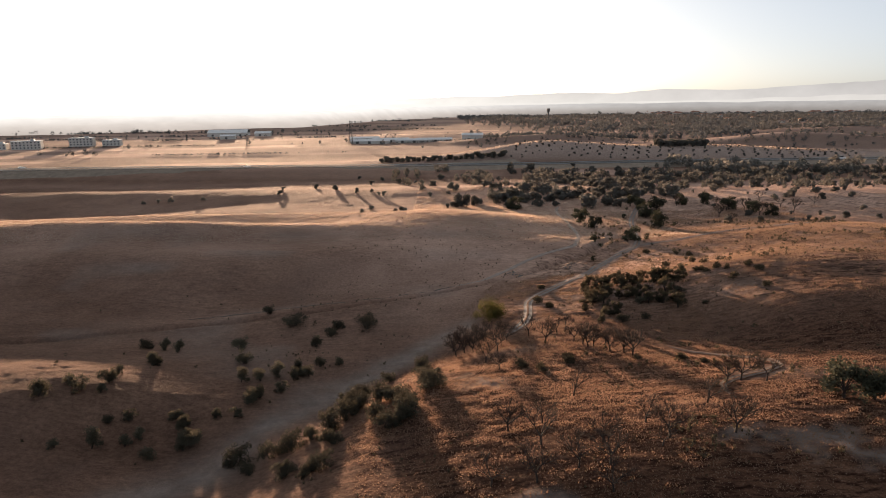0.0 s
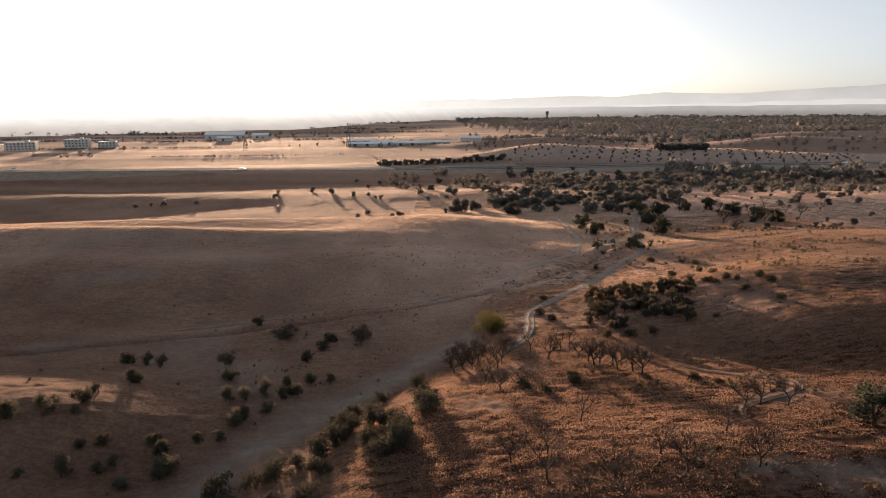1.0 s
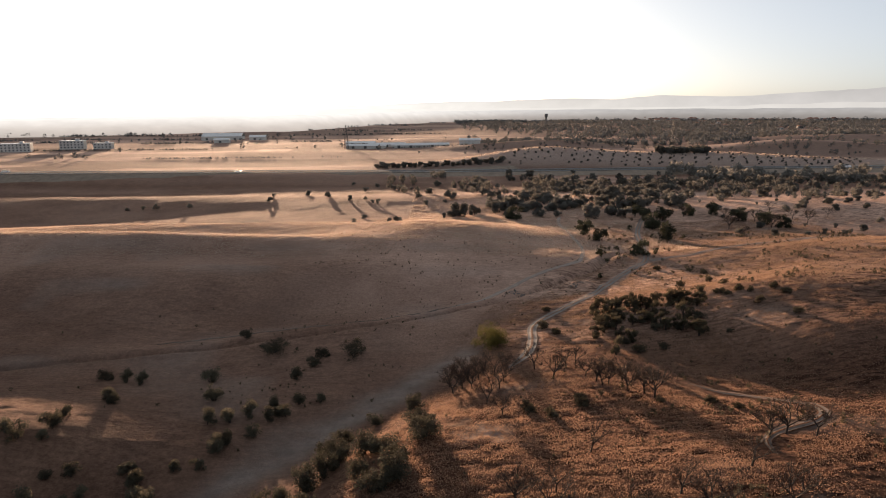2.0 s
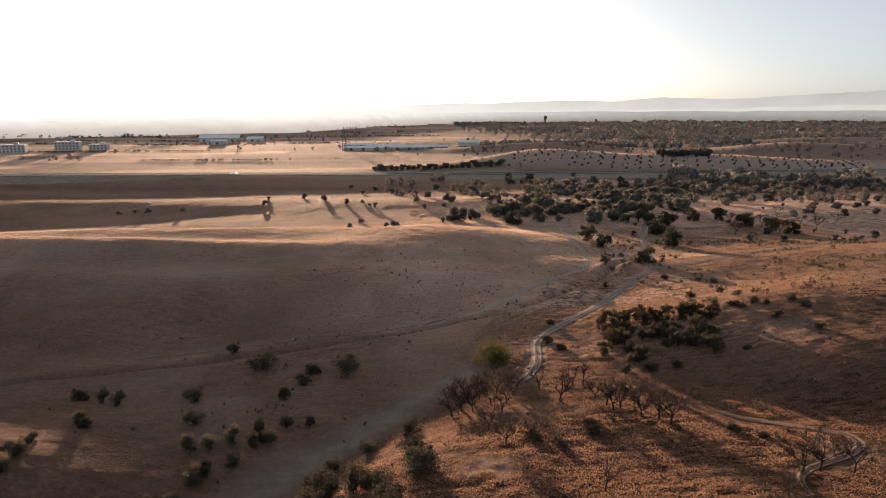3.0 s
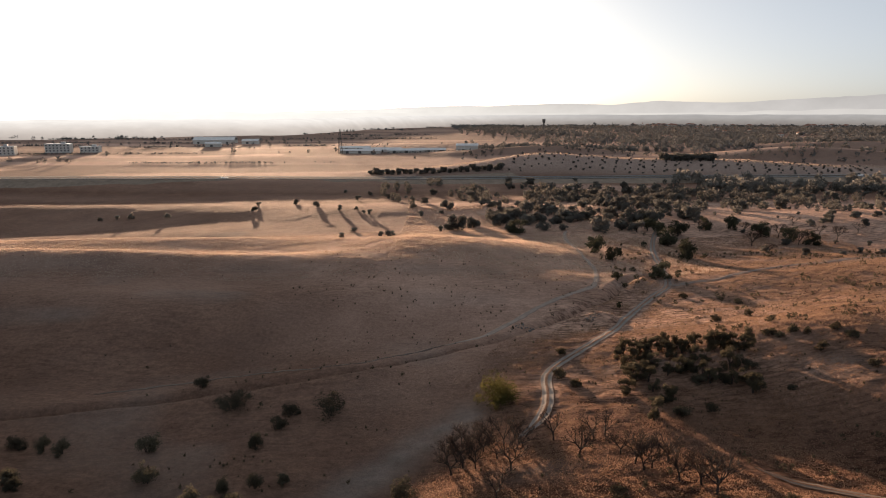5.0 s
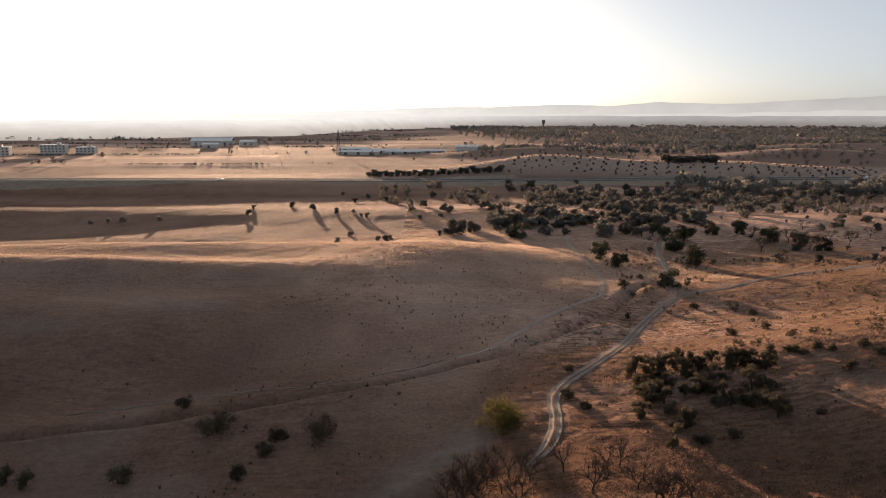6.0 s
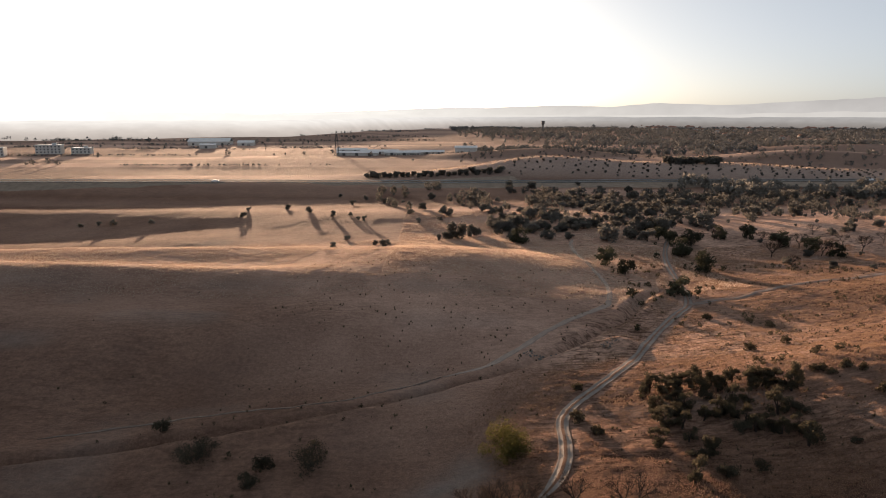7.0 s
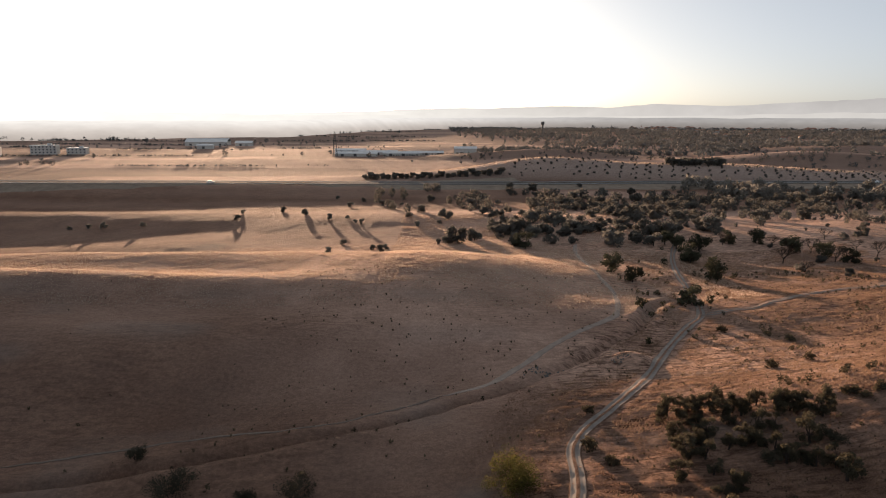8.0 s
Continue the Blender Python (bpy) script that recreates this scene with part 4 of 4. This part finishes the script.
far_woods("scrub", 1500, 25, 15, 260, 245, 350, 1.2, 3.6, "dark bushes filling the wooded hollow", lambda x, y: np.clip(0.25 + 1.2 * vnoise(x / 13, y / 11, 94), 0, 1) * np.exp(-((y - 315) / 42) ** 2) * (along(TRACK_MAIN, x, y) > 3), 90, 0.12, HAZEDLEAF)
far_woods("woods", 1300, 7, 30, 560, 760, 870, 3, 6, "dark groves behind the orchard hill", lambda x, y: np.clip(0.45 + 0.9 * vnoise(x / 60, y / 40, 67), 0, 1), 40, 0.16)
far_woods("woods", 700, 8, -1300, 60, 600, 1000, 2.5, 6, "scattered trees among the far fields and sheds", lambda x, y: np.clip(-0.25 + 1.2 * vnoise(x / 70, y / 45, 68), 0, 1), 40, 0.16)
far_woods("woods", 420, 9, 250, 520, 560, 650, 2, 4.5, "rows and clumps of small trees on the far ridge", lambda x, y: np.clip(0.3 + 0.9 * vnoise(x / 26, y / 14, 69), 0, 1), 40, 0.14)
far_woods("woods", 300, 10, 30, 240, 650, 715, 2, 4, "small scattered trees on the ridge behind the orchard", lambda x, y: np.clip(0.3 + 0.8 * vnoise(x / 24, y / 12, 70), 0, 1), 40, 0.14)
# tufts added to paint bright rims on the orchard hill and low rise
far_woods("dry_grass", 6000, 31, 0, 400, 490, 560, 0.3, 0.8, "backlit dry grass over the orchard hill", lambda x, y: np.exp(-((y - 518) / 20) ** 2) * np.clip(0.5 + vnoise(x / 30, y / 12, 95), 0, 1), 10, 0.35, LIT_STRAW)
far_woods("dry_grass", 5000, 32, -700, 60, 380, 470, 0.3, 0.7, "backlit dry grass along the low rise", lambda x, y: np.exp(-((y - 440 - 0.09 * x) / 14) ** 2) * np.clip(0.4 + vnoise(x / 40, y / 10, 96), 0, 1), 10, 0.35, LIT_STRAW)

# ---- far buildings and masts ----
WALL_PAINT = plain("pale_render", (0.48, 0.45, 0.41), (0.6, 0.57, 0.52), 0.4)
ROOF_SHEET = plain("pale_roof_sheet", (0.4, 0.4, 0.4), (0.55, 0.55, 0.55), 0.3, 0.35, 0.5, 0.3)
PANE = plain("window_glass", (0.03, 0.035, 0.045), (0.06, 0.07, 0.08), 0.5, 0.1, 0.5)
RUST = plain("painted_steel", (0.06, 0.058, 0.055), (0.1, 0.096, 0.09), 2, 0.7, 0.2, 0.0)


def shed(x, y, length, depth, eaves, turn, label):
    """A long low shed: four walls, pitched roof, doors along its front."""
    top = tagged(new("shed"), label, "building", "long sheds")
    part("wall", boxes("wall", [((0, 0, eaves / 2 - 0.5), (length, depth, eaves + 1))], WALL_PAINT), top)
    rise, o, t = depth * 0.16, 0.6, 0.25
    a, b = length / 2 + o, depth / 2 + o
    v = [(-a, -b, eaves), (a, -b, eaves), (a, 0, eaves + rise), (-a, 0, eaves + rise), (a, b, eaves), (-a, b, eaves)]
    v += [(p[0], p[1], p[2] + t) for p in v]
    f = [(6, 7, 8, 9), (9, 8, 10, 11), (0, 3, 2, 1), (3, 5, 4, 2), (0, 1, 7, 6), (5, 11, 10, 4), (1, 2, 8, 7), (2, 4, 10, 8), (0, 6, 9, 3), (3, 9, 11, 5)]
    part("roof", mesh_of("roof", v, f, ROOF_SHEET), top)
    door = boxes("door", [((0, 0, 1.4), (3.2, 0.2, 2.8))], RUST)
    for k in range(int(length // 14)):
        d = part("door", door, top)
        d.location = (-length / 2 + 8 + 14 * k, -depth / 2 - 0.08, 0)
    top.matrix_world = pose(x, y, z_at(x, y) + 0.2, 0, 0, turn)


for k, (sx, sy, sl) in enumerate([(-82, 748, 46), (-32, 750, 40), (-60, 775, 44), (-6, 778, 42), (-95, 800, 36)]):
    shed(sx, sy, sl, 13, 2.8, 2, "long low shed with a pale sheet-metal roof")
shed(40, 762, 25, 14, 6.5, -4, "white warehouse with a shallow pale roof")
shed(-335, 1005, 60, 30, 5, 6, "large flat factory with a shining metal roof")
shed(-275, 985, 24, 18, 4, 6, "small factory hall with a shining metal roof")
shed(-295, 880, 20, 12, 4, 10, "low workshop with a shining metal roof")


def block(x, y, length, depth, floors, turn, label, cols):
    """A plain block of flats with its rows of windows and a parapet."""
    top = tagged(new("apartment_block"), label, "building", "blocks of flats")
    h = floors * 3.0
    part("wall", boxes("wall", [((0, 0, h / 2 - 0.5), (length, depth, h + 1))], WALL_PAINT), top)
    part("roof", boxes("roof", [((0, 0, h + 0.3), (length + 0.5, depth + 0.5, 0.6)), ((length * 0.2, 0, h + 1.5), (4, 4, 2.2))], ROOF_SHEET), top)
    pane = boxes("window", [((0, 0, 0), (1.5, 0.16, 1.4))], PANE)
    sill = boxes("sill", [((0, -0.1, -0.78), (1.8, 0.3, 0.12))], ROOF_SHEET)
    for i in range(cols):
        for j in range(floors):
            w = part("window", pane, top)
            w.location = (-length / 2 + (i + 0.5) * length / cols, -depth / 2 - 0.05, 1.7 + 3 * j)
            part("sill", sill, w)
    top.matrix_world = pose(x, y, z_at(x, y) + 0.3, 0, 0, turn)


block(-478, 730, 30, 12, 3, 18, "pale three-storey block on the hazy plain", 8)
block(-505, 722, 16, 12, 2, 18, "pale two-storey block on the hazy plain", 4)
block(-432, 762, 26, 12, 3, 14, "pale three-storey block on the hazy plain", 7)
block(-400, 770, 20, 12, 2, 14, "pale two-storey block on the hazy plain", 5)

r = random.Random(77)
HOUSE_ROOF = plain("clay_roof", (0.2, 0.1, 0.07), (0.3, 0.16, 0.11), 0.5)
house_wall = boxes("wall", [((0, 0, 2.2), (11, 9, 6.4))], WALL_PAINT)
hv = [(-6.2, -5.2, 5.3), (6.2, -5.2, 5.3), (6.2, 5.2, 5.3), (-6.2, 5.2, 5.3), (-2, 0, 8), (2, 0, 8)]
house_roof = mesh_of("roof", hv, [(0, 1, 5, 4), (1, 2, 5), (2, 3, 4, 5), (3, 0, 4), (3, 2, 1, 0)], HOUSE_ROOF)
house_pane = boxes("window", [((0, 0, 0), (1.6, 0.2, 1.5))], PANE)
home = new("house")
part("wall", house_wall, home)
part("roof", house_roof, home)
for wx in (-3, 0, 3):
    part("window", house_pane, home).location = (wx, -4.55, 3)
for _ in range(150):
    x, y = r.uniform(700, 1900), r.uniform(2050, 2520)
    if r.random() < 0.6:
        s = r.uniform(1.0, 1.8)
        tagged(copy_thing(home, pose(x, y, z_at(x, y), 0, 0, r.uniform(-40, 40)) @ Matrix.Diagonal((s, s, s, 1))), "pale house with a hipped roof in the far town", "house", "houses of the far town")
for _ in range(26):
    x, y = r.uniform(500, 1500), r.uniform(1250, 2100)
    tagged(copy_thing(home, pose(x, y, z_at(x, y), 0, 0, r.uniform(-40, 40))), "pale house with a hipped roof among far woods", "house", "houses in the far woods")
forget([home])


def pylon(x, y, height, label, arms=True):
    """A lattice mast: four tapering legs, cross braces and three pairs of arms."""
    top = tagged(new("pylon"), label, "pylon")
    base, tip, n = height * 0.09, height * 0.018, 9
    p = Plant(0)
    corners = [(-1, -1), (1, -1), (1, 1), (-1, 1)]

    def at(k, level):
        w = base + (tip - base) * level
        return Vector((corners[k % 4][0] * w, corners[k % 4][1] * w, height * level))
    for k in range(4):
        q = Plant(0)
        q.tube(at(k, 0) - Vector((0, 0, 1)), at(k, 1), 0.17, 0.12, 4)
        part("leg", mesh_of("leg", q.wood, q.wood_faces, RUST), top)
    for i in range(n):
        for k in range(4):
            p.tube(at(k, i / n), at(k + 1, (i + 1) / n), 0.09, 0.09, 3)
            p.tube(at(k + 1, i / n), at(k, (i + 1) / n), 0.09, 0.09, 3)
    part("bracing", mesh_of("bracing", p.wood, p.wood_faces, RUST), top)
    if arms:
        for level, reach in ((0.7, 0.17), (0.82, 0.14), (0.94, 0.11)):
            q = Plant(0)
            z = height * level
            for s in (-1, 1):
                q.tube(Vector((0, 0, z + 0.6)), Vector((s * reach * height, 0, z)), 0.1, 0.05, 4)
                q.tube(Vector((0, 0, z - 0.6)), Vector((s * reach * height, 0, z)), 0.1, 0.05, 4)
            part("arm", mesh_of("arm", q.wood, q.wood_faces, RUST), top)
    top.location = (x, y, z_at(x, y))


pylon(-104, 738, 27, "slender steel lattice mast on the hazy plain", False)
pylon(286, 770, 27, "grey steel lattice power pylon among far groves")


def water_tower(x, y, height):
    top = tagged(new("water_tower"), "tall concrete water tower above far woods", "tower")
    for name, stops in (("shaft", [(0, 2.6), (height * 0.72, 2.0)]), ("tank", [(height * 0.7, 2.2), (height * 0.82, 3.8), (height * 0.97, 4.0), (height, 3.4), (height + 0.3, 0.1)])):
        v, f, n = [], [], 20
        for z, rad in stops:
            v += [(rad * math.cos(6.2832 * k / n), rad * math.sin(6.2832 * k / n), z - 0.5) for k in range(n)]
        for i in range(len(stops) - 1):
            f += [(i * n + k, i * n + (k + 1) % n, (i + 1) * n + (k + 1) % n, (i + 1) * n + k) for k in range(n)]
        part(name, mesh_of(name, v, f, STONE, False), top)
    top.location = (x, y, z_at(x, y))


water_tower(262, 1530, 32)

# ---- distant mountains and haze at the end of the plain ----
def hill_backdrop_material():
    m = bpy.data.materials.new("hazy_distance")
    m.use_nodes = True
    t = m.node_tree
    tc = t.nodes.new("ShaderNodeTexCoord")
    sep = t.nodes.new("ShaderNodeSeparateXYZ")
    t.links.new(tc.outputs["Object"], sep.inputs[0])
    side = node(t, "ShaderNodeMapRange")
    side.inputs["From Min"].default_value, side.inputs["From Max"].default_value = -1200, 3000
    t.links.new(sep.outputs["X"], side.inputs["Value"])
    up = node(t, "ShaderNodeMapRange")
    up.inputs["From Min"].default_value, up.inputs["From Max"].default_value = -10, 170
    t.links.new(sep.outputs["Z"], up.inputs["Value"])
    # glow stands in for haze: brighter towards the sun, paler low down
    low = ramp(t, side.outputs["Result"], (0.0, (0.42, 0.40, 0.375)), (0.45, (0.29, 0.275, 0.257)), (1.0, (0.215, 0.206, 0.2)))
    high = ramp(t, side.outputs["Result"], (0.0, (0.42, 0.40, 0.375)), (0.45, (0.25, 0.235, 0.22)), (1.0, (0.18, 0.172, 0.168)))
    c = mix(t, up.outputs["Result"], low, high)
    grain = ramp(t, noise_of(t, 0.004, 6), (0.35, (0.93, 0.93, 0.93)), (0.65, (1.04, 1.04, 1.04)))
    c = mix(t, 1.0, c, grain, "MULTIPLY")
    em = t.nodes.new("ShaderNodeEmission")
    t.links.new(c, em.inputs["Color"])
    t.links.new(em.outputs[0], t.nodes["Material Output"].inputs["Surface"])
    return m


HAZY = hill_backdrop_material()


def ridge(name, radius, thick, height, seed, label, mat=None):
    """A long range of hills or band of haze round the end of the plain."""
    an = np.radians(np.linspace(-75, 75, 420))
    prof = height(np.degrees(an)) * (1 + 0.05 * vnoise(np.degrees(an) / 2.5, an * 0, seed) + 0.02 * vnoise(np.degrees(an) / 0.7, an * 0, seed + 1))
    depth = np.array([0, 0.3, 0.65, 1.0])
    up = np.array([0, 0.45, 0.85, 1.0])
    R = radius + thick * depth[:, None] + 0 * an
    X, Y = R * np.sin(an), R * np.cos(an)
    Z = -14 + (prof + 14) * up[:, None]
    me = grid_mesh(name, X, Y, Z, mat or HAZY)
    return tagged(new(name, me), label, "mountains", kind="structure")


def far_profile(a):
    return 96 + 34 * np.clip((a - 8) / 28, 0, 1) + 34 * np.clip((a - 26) / 12, 0, 1) + 13 * np.exp(-((a - 19.5) / 1.6) ** 2) + 10 * np.exp(-((a - 11) / 3) ** 2) - 40 * np.clip((4 - a) / 18, 0, 1)


def near_profile(a):
    return 40 + 14 * np.exp(-((a - 34) / 8) ** 2) + 8 * np.exp(-((a + 28) / 9) ** 2)


def glow_material():
    """Emission painted as sunlit haze over the end of the plain, paler upwards."""
    m = bpy.data.materials.new("sunlit_haze_glow")
    m.use_nodes = True
    t = m.node_tree
    tc = t.nodes.new("ShaderNodeTexCoord")
    sep = t.nodes.new("ShaderNodeSeparateXYZ")
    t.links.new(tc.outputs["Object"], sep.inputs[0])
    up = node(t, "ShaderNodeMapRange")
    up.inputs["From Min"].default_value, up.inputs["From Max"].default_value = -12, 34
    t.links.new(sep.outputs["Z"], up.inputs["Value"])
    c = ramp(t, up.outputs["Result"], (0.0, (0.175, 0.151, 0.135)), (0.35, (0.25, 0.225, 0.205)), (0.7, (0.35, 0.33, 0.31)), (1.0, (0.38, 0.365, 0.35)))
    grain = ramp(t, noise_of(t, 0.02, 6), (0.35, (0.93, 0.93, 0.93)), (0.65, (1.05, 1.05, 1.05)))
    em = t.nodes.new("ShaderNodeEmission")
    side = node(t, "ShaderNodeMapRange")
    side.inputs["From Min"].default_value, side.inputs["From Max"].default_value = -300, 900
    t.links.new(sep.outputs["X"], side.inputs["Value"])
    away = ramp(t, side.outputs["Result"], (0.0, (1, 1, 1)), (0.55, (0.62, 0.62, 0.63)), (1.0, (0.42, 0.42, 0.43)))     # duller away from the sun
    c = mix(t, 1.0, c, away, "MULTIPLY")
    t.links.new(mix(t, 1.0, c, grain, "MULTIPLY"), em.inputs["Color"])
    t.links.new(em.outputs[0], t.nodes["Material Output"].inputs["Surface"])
    return m


def low_profile(a):
    return 24 + 9 * np.clip((a + 14) / 22, 0, 1)


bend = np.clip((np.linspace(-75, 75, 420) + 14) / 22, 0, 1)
ridge("backdrop", 1360 + 1190 * bend * bend * (3 - 2 * bend), 160, low_profile, 75, "pale glowing backdrop painted as sunlit haze over the far plain", glow_material())
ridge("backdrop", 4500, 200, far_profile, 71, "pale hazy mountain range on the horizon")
# glowing band added to cover the plain's dark far edge with haze
ridge("backdrop", 2700, 100, near_profile, 73, "low rise of painted glowing haze closing the far plain")
